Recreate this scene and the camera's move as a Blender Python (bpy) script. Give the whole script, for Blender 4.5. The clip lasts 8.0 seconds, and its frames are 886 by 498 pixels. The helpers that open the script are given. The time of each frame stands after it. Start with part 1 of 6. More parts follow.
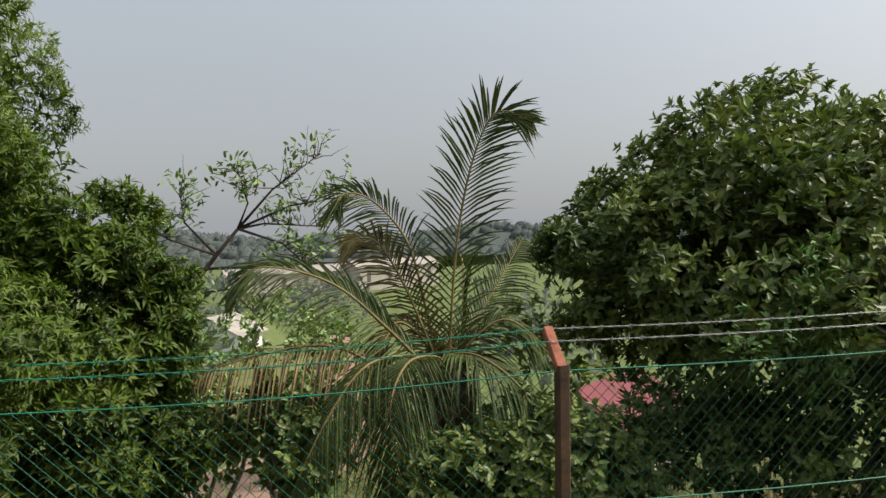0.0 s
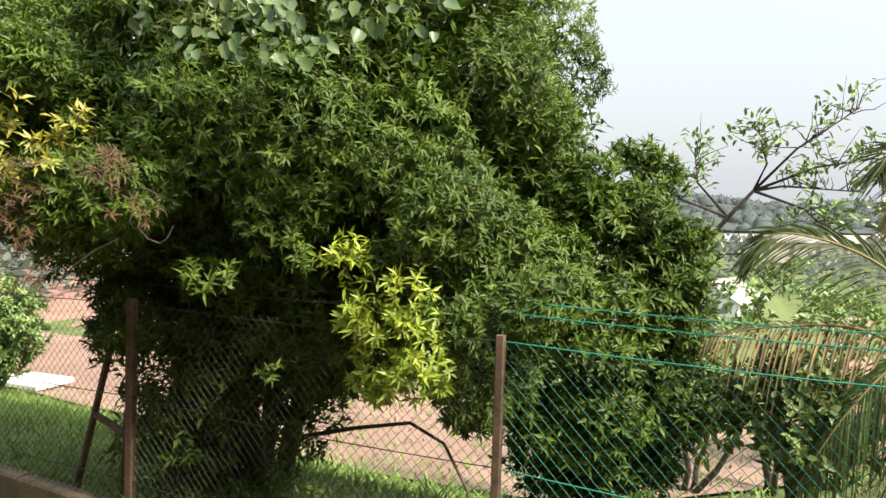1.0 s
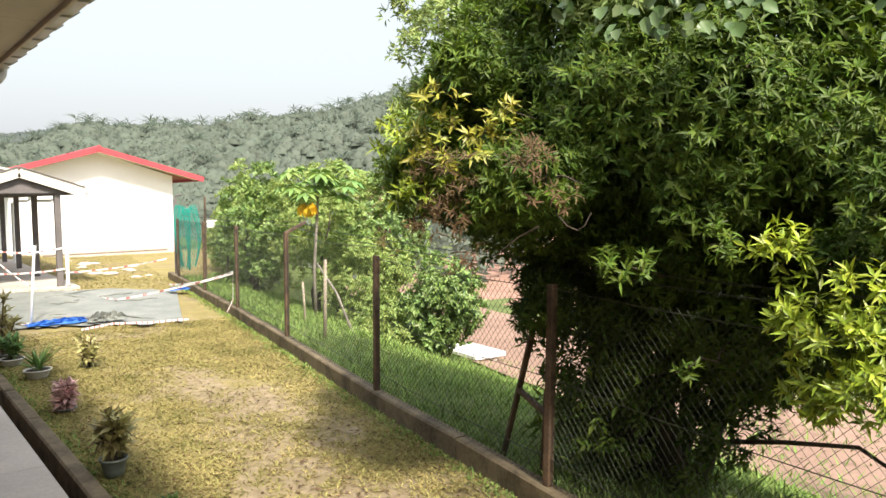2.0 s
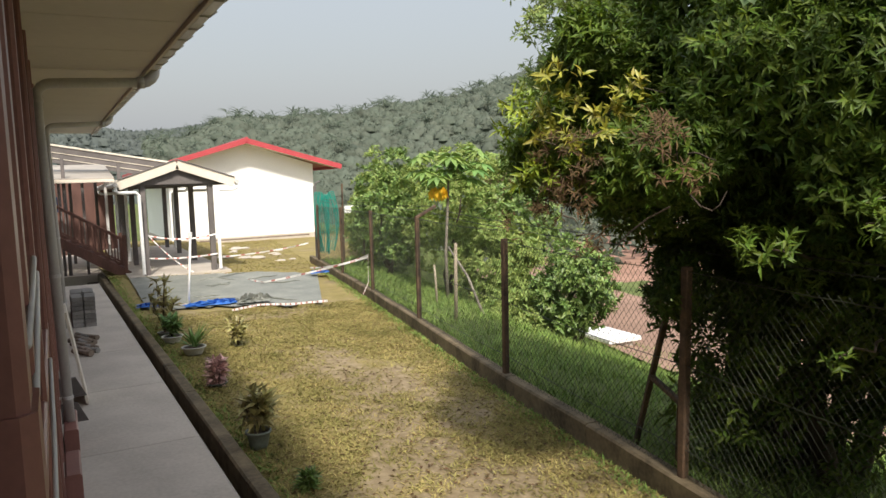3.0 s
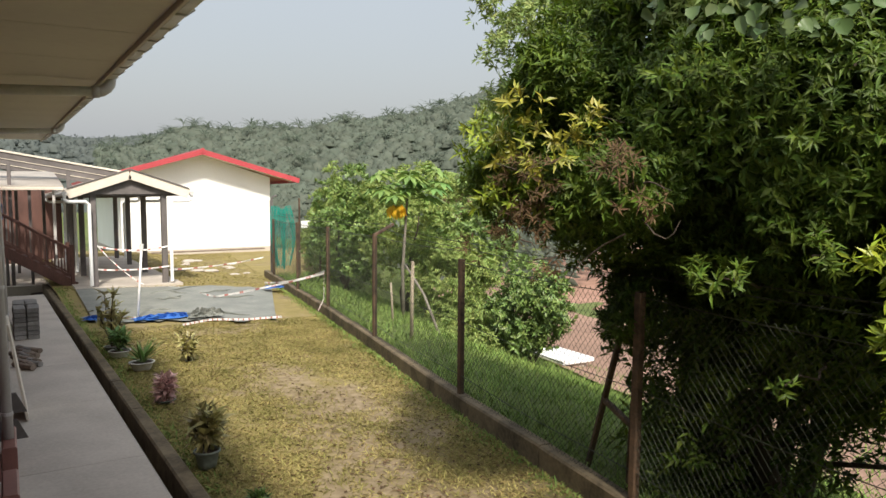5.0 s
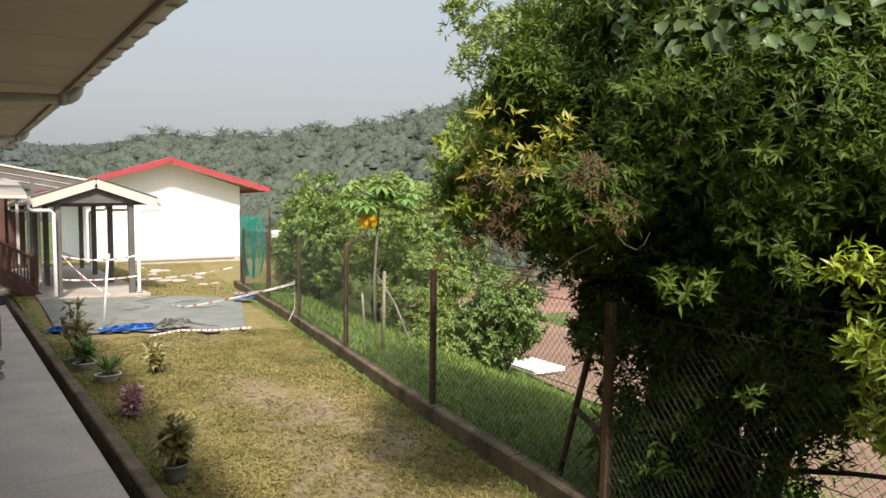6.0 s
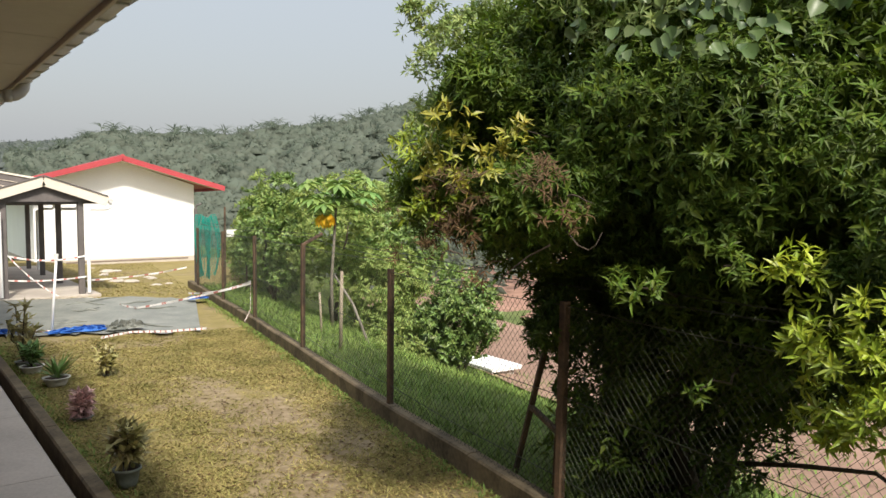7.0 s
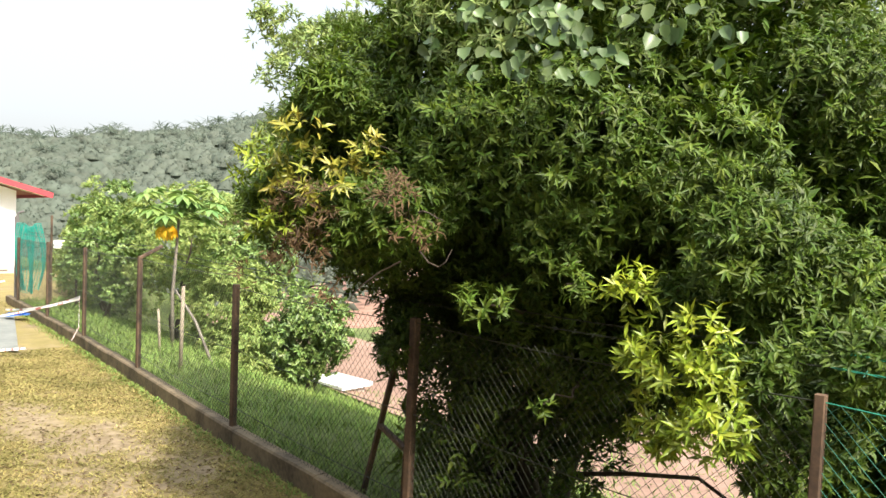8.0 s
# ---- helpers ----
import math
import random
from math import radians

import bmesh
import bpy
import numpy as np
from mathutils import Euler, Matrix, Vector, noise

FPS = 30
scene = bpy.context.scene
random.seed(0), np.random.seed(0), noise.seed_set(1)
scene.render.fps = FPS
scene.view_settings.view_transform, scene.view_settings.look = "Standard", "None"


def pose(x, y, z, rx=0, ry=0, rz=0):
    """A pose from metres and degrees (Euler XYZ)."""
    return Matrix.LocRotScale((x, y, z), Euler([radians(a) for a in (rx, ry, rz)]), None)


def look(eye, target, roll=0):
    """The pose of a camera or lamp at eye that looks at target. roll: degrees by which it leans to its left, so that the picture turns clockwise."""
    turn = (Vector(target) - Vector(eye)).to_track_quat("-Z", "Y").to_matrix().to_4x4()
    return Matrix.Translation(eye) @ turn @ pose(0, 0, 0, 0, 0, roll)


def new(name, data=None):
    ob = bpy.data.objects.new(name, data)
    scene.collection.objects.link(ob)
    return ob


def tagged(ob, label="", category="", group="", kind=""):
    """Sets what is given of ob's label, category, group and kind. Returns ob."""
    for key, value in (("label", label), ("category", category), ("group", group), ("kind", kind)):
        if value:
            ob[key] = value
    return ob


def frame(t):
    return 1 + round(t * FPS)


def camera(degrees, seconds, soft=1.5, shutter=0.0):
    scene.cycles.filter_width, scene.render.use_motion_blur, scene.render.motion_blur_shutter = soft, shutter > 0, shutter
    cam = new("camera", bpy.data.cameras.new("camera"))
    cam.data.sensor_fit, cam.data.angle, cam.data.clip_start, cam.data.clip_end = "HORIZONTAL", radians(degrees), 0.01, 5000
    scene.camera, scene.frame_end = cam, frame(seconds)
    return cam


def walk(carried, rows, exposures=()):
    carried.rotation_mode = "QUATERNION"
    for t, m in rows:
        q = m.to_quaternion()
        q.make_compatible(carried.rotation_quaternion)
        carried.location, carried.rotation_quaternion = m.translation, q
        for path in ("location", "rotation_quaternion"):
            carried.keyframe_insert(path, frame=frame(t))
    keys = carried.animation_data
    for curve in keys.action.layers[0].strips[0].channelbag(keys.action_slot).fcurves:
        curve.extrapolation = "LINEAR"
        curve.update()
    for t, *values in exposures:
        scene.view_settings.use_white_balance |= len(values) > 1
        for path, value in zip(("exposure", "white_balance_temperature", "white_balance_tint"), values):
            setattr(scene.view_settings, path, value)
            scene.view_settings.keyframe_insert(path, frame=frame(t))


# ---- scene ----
cam = camera(62.5, 8.0)
PATH = [
    (0, (-0.061, -0.095, 2.443), (0.556, 1.808, 2.426), -0.95),
    (0.5, (-0.140, -0.048, 2.450), (-0.190, 1.950, 2.373), -0.36),
    (1, (-0.159, 0.001, 2.433), (-0.837, 1.878, 2.298), 1.96),
    (1.5, (-0.226, 0.106, 2.400), (-1.491, 1.644, 2.216), 0.90),
    (2, (-0.291, 0.190, 2.415), (-1.858, 1.417, 2.225), 0.35),
    (2.2, (-0.302, 0.207, 2.417), (-1.962, 1.305, 2.224), 1.66),
    (3.3, (-0.287, 0.269, 2.417), (-2.065, 1.156, 2.185), -1.67),
    (3.5, (-0.283, 0.269, 2.415), (-2.070, 1.141, 2.195), -1.39),
    (4, (-0.281, 0.254, 2.425), (-2.059, 1.146, 2.220), -0.43),
    (4.5, (-0.288, 0.252, 2.435), (-2.036, 1.206, 2.242), -0.25),
    (5, (-0.297, 0.251, 2.443), (-2.004, 1.277, 2.254), 0.41),
    (5.2, (-0.304, 0.247, 2.446), (-1.992, 1.304, 2.260), 1.15),
    (6.5, (-0.279, 0.236, 2.451), (-1.928, 1.357, 2.295), 0.14),
    (7, (-0.264, 0.234, 2.460), (-1.866, 1.421, 2.297), 0.82),
    (7.5, (-0.272, 0.251, 2.455), (-1.810, 1.523, 2.318), 0.94),
    (8, (-0.308, 0.297, 2.453), (-1.644, 1.781, 2.346), 2.45),
]
EXPOSURES = [(0, -0.15), (0.5, 0.1), (1.0, 0.82), (1.5, 1.18), (2.0, 0.82), (2.8, 0.1), (7.0, 0.12), (7.5, 0.5), (8.0, 0.92)]
walk(cam, [(t, look(eye, target, roll)) for t, eye, target, roll in PATH], EXPOSURES)

# ---- light: hazy sun, misty sky ----
world = bpy.data.worlds.new("world")
scene.world = world
world.use_nodes = True
wn, wl = world.node_tree.nodes, world.node_tree.links
wn.clear()
sky = wn.new("ShaderNodeTexSky")
sky.sky_type, sky.sun_disc = "NISHITA", False
SUN_FROM = Vector((0.92, -0.25, 1.0)).normalized()
sky.sun_elevation = math.asin(SUN_FROM.z)
sky.sun_rotation = math.atan2(SUN_FROM.x, SUN_FROM.y)
sky.dust_density, sky.air_density = 6.0, 1.5
# mist: brighter overhead and towards the veiled sun
b1, b2, add, wout = wn.new("ShaderNodeBackground"), wn.new("ShaderNodeBackground"), wn.new("ShaderNodeAddShader"), wn.new("ShaderNodeOutputWorld")
b1.inputs["Strength"].default_value = 0.05
wco, wsep, wramp, wdot, wpow, wsum = (wn.new("ShaderNode" + k) for k in ("TexCoord", "SeparateXYZ", "MapRange", "VectorMath", "Math", "Math"))
wl.new(wco.outputs["Generated"], wsep.inputs[0])
wup = wn.new("ShaderNodeMath")
wup.operation, wup.inputs[1].default_value, wup.use_clamp = "POWER", 1.8, True
wl.new(wsep.outputs["Z"], wup.inputs[0])
wl.new(wup.outputs[0], wramp.inputs["Value"])
wramp.inputs["From Min"].default_value, wramp.inputs["From Max"].default_value = 0.0, 1.0
wramp.inputs["To Min"].default_value, wramp.inputs["To Max"].default_value = 0.62, 1.4
wdot.operation, wdot.inputs[1].default_value = "DOT_PRODUCT", SUN_FROM
wl.new(wco.outputs["Generated"], wdot.inputs[0])
wpow.operation, wpow.use_clamp = "POWER", False
wpow.inputs[1].default_value = 2.0
wmax = wn.new("ShaderNodeMath")
wmax.operation, wmax.inputs[1].default_value = "MAXIMUM", 0.0
wl.new(wdot.outputs["Value"], wmax.inputs[0])
wl.new(wmax.outputs[0], wpow.inputs[0])
wsum.operation, wsum.inputs[1].default_value = "MULTIPLY_ADD", 0.65
wl.new(wpow.outputs[0], wsum.inputs[0])
wl.new(wramp.outputs[0], wsum.inputs[2])
b2.inputs["Color"].default_value = (0.615, 0.645, 0.69, 1)
wl.new(wsum.outputs[0], b2.inputs["Strength"])
wl.new(sky.outputs["Color"], b1.inputs["Color"])
wl.new(b1.outputs[0], add.inputs[0])
wl.new(b2.outputs[0], add.inputs[1])
wl.new(add.outputs[0], wout.inputs["Surface"])
sun = new("sun", bpy.data.lights.new("sun", "SUN"))
sun.data.energy, sun.data.angle, sun.data.color = 5.0, radians(5.0), (1.0, 0.93, 0.82)
sun.matrix_world = look(SUN_FROM * 60, (0, 0, 0))
# ---- materials ----
def material(name, base, dark=None, scale=4.0, fine=40.0, rough=0.8, metal=0.0, bump=0.2, spec=0.3, per_piece=0.0, island=0.0,
             stretch=(1, 1, 1), translucent=0.0, bump_dist=0.01):
    """Two-scale mottled surface: base and dark mixed by broad and fine noise, with bump; optional spread per object or per leaf."""
    m = bpy.data.materials.new(name)
    m.use_nodes = True
    n, l = m.node_tree.nodes, m.node_tree.links
    p = n["Principled BSDF"]
    dark = dark or tuple(c * 0.6 for c in base)
    co, mp = n.new("ShaderNodeTexCoord"), n.new("ShaderNodeMapping")
    mp.inputs["Scale"].default_value = stretch
    l.new(co.outputs["Object"], mp.inputs["Vector"])
    n1, n2 = n.new("ShaderNodeTexNoise"), n.new("ShaderNodeTexNoise")
    n1.inputs["Scale"].default_value, n1.inputs["Detail"].default_value = scale, 6
    n2.inputs["Scale"].default_value, n2.inputs["Detail"].default_value = fine, 4
    l.new(mp.outputs[0], n1.inputs["Vector"])
    l.new(mp.outputs[0], n2.inputs["Vector"])
    mix = n.new("ShaderNodeMath")
    mix.operation = "MULTIPLY_ADD"
    mix.inputs[1].default_value = 0.65
    half = n.new("ShaderNodeMath")
    half.operation = "MULTIPLY"
    half.inputs[1].default_value = 0.35
    l.new(n2.outputs["Fac"], half.inputs[0])
    l.new(n1.outputs["Fac"], mix.inputs[0])
    l.new(half.outputs[0], mix.inputs[2])
    ramp = n.new("ShaderNodeValToRGB")
    ramp.color_ramp.elements[0].position, ramp.color_ramp.elements[1].position = 0.36, 0.64
    ramp.color_ramp.elements[0].color, ramp.color_ramp.elements[1].color = (*dark, 1), (*base, 1)
    l.new(mix.outputs[0], ramp.inputs["Fac"])
    colour = ramp.outputs["Color"]
    if per_piece or island:
        hsv, rnd = n.new("ShaderNodeHueSaturation"), n.new("ShaderNodeMapRange")
        if island:
            src = n.new("ShaderNodeNewGeometry").outputs["Random Per Island"]
        else:
            src = n.new("ShaderNodeObjectInfo").outputs["Random"]
        a = island or per_piece
        rnd.inputs["To Min"].default_value, rnd.inputs["To Max"].default_value = 1 - a, 1 + a
        l.new(src, rnd.inputs["Value"])
        l.new(rnd.outputs[0], hsv.inputs["Value"])
        l.new(colour, hsv.inputs["Color"])
        if island:
            hue, wrap = n.new("ShaderNodeMapRange"), n.new("ShaderNodeMath")
            wrap.operation = "PINGPONG"
            wrap.inputs[1].default_value = 0.13
            l.new(src, wrap.inputs[0])
            hue.inputs["From Max"].default_value = 0.13
            hue.inputs["To Min"].default_value, hue.inputs["To Max"].default_value = 0.475, 0.515
            l.new(wrap.outputs[0], hue.inputs["Value"])
            l.new(hue.outputs[0], hsv.inputs["Hue"])
        colour = hsv.outputs["Color"]
    l.new(colour, p.inputs["Base Color"])
    p.inputs["Roughness"].default_value, p.inputs["Metallic"].default_value = rough, metal
    p.inputs["Specular IOR Level"].default_value = spec
    if bump:
        b = n.new("ShaderNodeBump")
        b.inputs["Strength"].default_value, b.inputs["Distance"].default_value = bump, bump_dist
        l.new(mix.outputs[0], b.inputs["Height"])
        l.new(b.outputs[0], p.inputs["Normal"])
    if translucent:
        t, s = n.new("ShaderNodeBsdfTranslucent"), n.new("ShaderNodeMixShader")
        bright = n.new("ShaderNodeHueSaturation")
        bright.inputs["Value"].default_value, bright.inputs["Saturation"].default_value = 1.3, 1.1
        l.new(colour, bright.inputs["Color"])
        l.new(bright.outputs[0], t.inputs["Color"])
        s.inputs[0].default_value = translucent
        l.new(p.outputs[0], s.inputs[1])
        l.new(t.outputs[0], s.inputs[2])
        l.new(s.outputs[0], n["Material Output"].inputs["Surface"])
    return m


def leaf_material(name, base, dark, rough=0.42, spec=0.45, island=0.35, translucent=0.14):
    return material(name, base, dark, scale=1.6, fine=9, rough=rough, spec=spec, bump=0.0, island=island, translucent=translucent)


M_LEAF = leaf_material("glossy_dark_leaf", (0.102, 0.160, 0.020), (0.036, 0.068, 0.010), rough=0.5, spec=0.24, translucent=0.2)
M_LEAF_YELLOW = leaf_material("lime_leaf", (0.26, 0.33, 0.026), (0.145, 0.21, 0.02))
M_LEAF_GOLD = leaf_material("golden_leaf", (0.36, 0.31, 0.04), (0.17, 0.21, 0.03))
M_LEAF_BROWN = leaf_material("withered_leaf", (0.15, 0.095, 0.045), (0.075, 0.052, 0.025), rough=0.7, spec=0.2)
M_LEAF_VINE = leaf_material("pale_vine_leaf", (0.135, 0.195, 0.07), (0.075, 0.13, 0.045), rough=0.4, translucent=0.25)
M_LEAF_BROAD = leaf_material("broad_leaf", (0.165, 0.215, 0.05), (0.065, 0.105, 0.025), rough=0.45, spec=0.35, translucent=0.2)
M_LEAF_LIGHT = leaf_material("fresh_leaf", (0.20, 0.29, 0.08), (0.12, 0.2, 0.05))
M_LEAF_SHRUB = leaf_material("shrub_leaf", (0.17, 0.29, 0.085), (0.09, 0.18, 0.045), rough=0.6)
# mist over the slope is put into this paler leaf colour
M_LEAF_SLOPE = leaf_material("haze_paled_slope_leaf", (0.32, 0.39, 0.13), (0.21, 0.29, 0.09), rough=0.8, spec=0.15, translucent=0.35)
M_FROND = leaf_material("palm_leaflet", (0.085, 0.115, 0.028), (0.04, 0.056, 0.014), rough=0.55, spec=0.22)
M_FROND_MIX = leaf_material("browning_palm_leaflet", (0.16, 0.135, 0.045), (0.075, 0.075, 0.022), rough=0.5, spec=0.3)
M_FROND_DRY = leaf_material("dry_palm_leaflet", (0.25, 0.17, 0.07), (0.13, 0.11, 0.04), rough=0.7)
# distance haze is put into these three pale grey-green base colours
M_WOODS = leaf_material("haze_tinted_woodland", (0.168, 0.195, 0.155), (0.15, 0.176, 0.14), rough=1.0, spec=0.0, island=0.12, translucent=0.45)
M_WOODS_PALM = leaf_material("haze_tinted_palm_frond", (0.15, 0.178, 0.138), (0.13, 0.157, 0.12), rough=1.0, spec=0.0, island=0.1, translucent=0.45)
M_WOODS_FAR = leaf_material("haze_tinted_far_woodland", (0.145, 0.165, 0.155), (0.13, 0.15, 0.14), rough=1.0, spec=0.0, island=0.08, translucent=0.4)
M_BARK = material("bark", (0.10, 0.075, 0.055), (0.04, 0.03, 0.025), scale=5, fine=30, stretch=(1, 1, 0.25), bump=0.6)
M_BARK_PALE = material("pale_bark", (0.28, 0.25, 0.2), (0.14, 0.12, 0.1), scale=5, fine=30, bump=0.5)
M_GRASS = material("turf", (0.15, 0.175, 0.065), (0.085, 0.115, 0.04), scale=0.8, fine=22, rough=0.95, bump=0.7, spec=0.1, bump_dist=0.03)
M_BLADE = leaf_material("grass_blade", (0.22, 0.31, 0.08), (0.12, 0.20, 0.045), rough=0.7, spec=0.2)
M_BLADE_DRY = leaf_material("dry_grass_blade", (0.36, 0.305, 0.12), (0.17, 0.16, 0.052), rough=0.85, spec=0.1)
M_STRAW = leaf_material("straw_blade", (0.24, 0.19, 0.095), (0.12, 0.11, 0.05), rough=0.85, spec=0.1)
M_EARTH = material("red_earth", (0.36, 0.22, 0.165), (0.26, 0.155, 0.115), scale=1.2, fine=25, rough=0.95, bump=0.5, spec=0.1)
M_ROAD = material("sandy_track", (0.33, 0.215, 0.165), (0.22, 0.145, 0.11), scale=0.6, fine=18, rough=0.95, bump=0.4, spec=0.1)
M_CONCRETE = material("grey_concrete", (0.53, 0.475, 0.415), (0.40, 0.355, 0.305), scale=1.4, fine=30, rough=0.85, bump=0.15)
M_KERB = material("weathered_kerb", (0.20, 0.155, 0.095), (0.07, 0.055, 0.034), scale=3.2, fine=22, rough=0.85, bump=0.5)
M_DRAIN = material("drain_mud", (0.11, 0.075, 0.05), (0.05, 0.038, 0.03), scale=3, fine=25, rough=0.7, bump=0.4)
M_BROWN = material("brown_gloss_paint", (0.26, 0.115, 0.095), (0.19, 0.082, 0.068), scale=3, fine=60, rough=0.42, bump=0.12, spec=0.45)
M_BROWN_DULL = material("dull_brown_timber", (0.15, 0.075, 0.06), (0.08, 0.042, 0.034), scale=3, fine=40, stretch=(1, 1, 0.3), rough=0.7, bump=0.3)
M_SOFFIT = material("cream_soffit_paint", (0.76, 0.71, 0.62), (0.69, 0.64, 0.555), scale=0.9, fine=12, rough=0.7, bump=0.05)
M_CREAM = material("cream_fascia_paint", (0.74, 0.67, 0.57), (0.63, 0.56, 0.47), scale=1.5, fine=25, rough=0.6, bump=0.08)
M_PVC = material("grey_pvc_pipe", (0.62, 0.60, 0.58), (0.52, 0.50, 0.48), scale=2, fine=30, rough=0.4, bump=0.03)
M_WHITE = material("white_wall_paint", (0.86, 0.86, 0.85), (0.80, 0.80, 0.79), scale=0.7, fine=15, rough=0.8, bump=0.06)
M_ROOF_RED = material("red_metal_roofing", (0.46, 0.075, 0.085), (0.37, 0.055, 0.065), scale=1.0, fine=14, rough=0.45, bump=0.05)
M_ROOF_PALE = material("pale_metal_roofing", (0.40, 0.36, 0.31), (0.26, 0.23, 0.20), scale=1.2, fine=20, rough=0.5, bump=0.08)
M_POST = material("rusty_red_post_paint", (0.14, 0.088, 0.055), (0.05, 0.034, 0.025), scale=6, fine=45, rough=0.7, bump=0.3)
M_POST_RUST = material("orange_rust", (0.42, 0.15, 0.09), (0.2, 0.075, 0.045), scale=8, fine=45, rough=0.85, bump=0.3)
M_WIRE_GREEN = material("green_coated_wire", (0.03, 0.25, 0.15), (0.02, 0.16, 0.10), scale=2, fine=20, rough=0.45, bump=0.0)
M_MESH_GREEN = material("green_coated_mesh", (0.02, 0.13, 0.08), (0.012, 0.08, 0.05), scale=2, fine=20, rough=0.5, bump=0.0)
# darkened fence wire: the shade by the tree is put into its colour
M_WIRE = material("shade_darkened_wire", (0.045, 0.05, 0.036), (0.03, 0.034, 0.025), scale=2, fine=20, rough=0.5, metal=0.3, bump=0.0)
M_WIRE_BARB = material("galvanised_barbed_wire", (0.34, 0.35, 0.34), (0.22, 0.22, 0.21), scale=3, fine=30, rough=0.45, metal=0.5, bump=0.0)
M_NET = material("teal_net", (0.02, 0.34, 0.27), (0.015, 0.24, 0.19), scale=3, fine=30, rough=0.7, bump=0.0)
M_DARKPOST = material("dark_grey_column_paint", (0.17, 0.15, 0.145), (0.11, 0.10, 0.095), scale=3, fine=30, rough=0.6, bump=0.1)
M_TARP = material("wet_grey_groundsheet", (0.25, 0.255, 0.225), (0.15, 0.16, 0.145), scale=1.5, fine=14, rough=0.5, bump=0.3)
M_BLUE = material("blue_tarpaulin", (0.05, 0.17, 0.52), (0.03, 0.11, 0.36), scale=3, fine=25, rough=0.5, bump=0.3)
M_TAPE_W = material("white_barrier_tape", (0.8, 0.78, 0.76), (0.68, 0.66, 0.64), rough=0.5, bump=0.0)
M_TAPE_R = material("red_barrier_tape", (0.50, 0.20, 0.17), (0.40, 0.15, 0.13), rough=0.5, bump=0.0)
M_POT = material("grey_green_pot", (0.23, 0.26, 0.23), (0.14, 0.16, 0.14), scale=6, fine=40, rough=0.7, bump=0.15)
M_POT_WHITE = material("white_pot", (0.62, 0.62, 0.58), (0.45, 0.44, 0.41), scale=6, fine=40, rough=0.6, bump=0.15)
M_SOIL = material("soil", (0.08, 0.055, 0.04), (0.04, 0.03, 0.02), scale=12, fine=60, rough=1, bump=0.5)
M_BLOCK = material("grey_stacked_timber", (0.30, 0.285, 0.27), (0.19, 0.18, 0.165), scale=4, fine=30, rough=0.85, bump=0.25, per_piece=0.25)
M_LOG = material("weathered_wood_offcut", (0.24, 0.19, 0.15), (0.12, 0.09, 0.07), scale=5, fine=30, rough=0.85, bump=0.4, per_piece=0.3)
M_PINK = leaf_material("pink_leaf", (0.70, 0.48, 0.45), (0.50, 0.33, 0.30), rough=0.6)
M_CROTON = leaf_material("olive_bronze_leaf", (0.46, 0.42, 0.18), (0.27, 0.25, 0.10), rough=0.4)
M_ROOF_OLD = material("faded_red_roofing", (0.40, 0.20, 0.17), (0.30, 0.15, 0.13), scale=1.0, fine=14, rough=0.7, bump=0.05)
M_STAKE = material("pale_timber_stake", (0.42, 0.36, 0.27), (0.28, 0.23, 0.17), scale=5, fine=40, rough=0.85, bump=0.2)


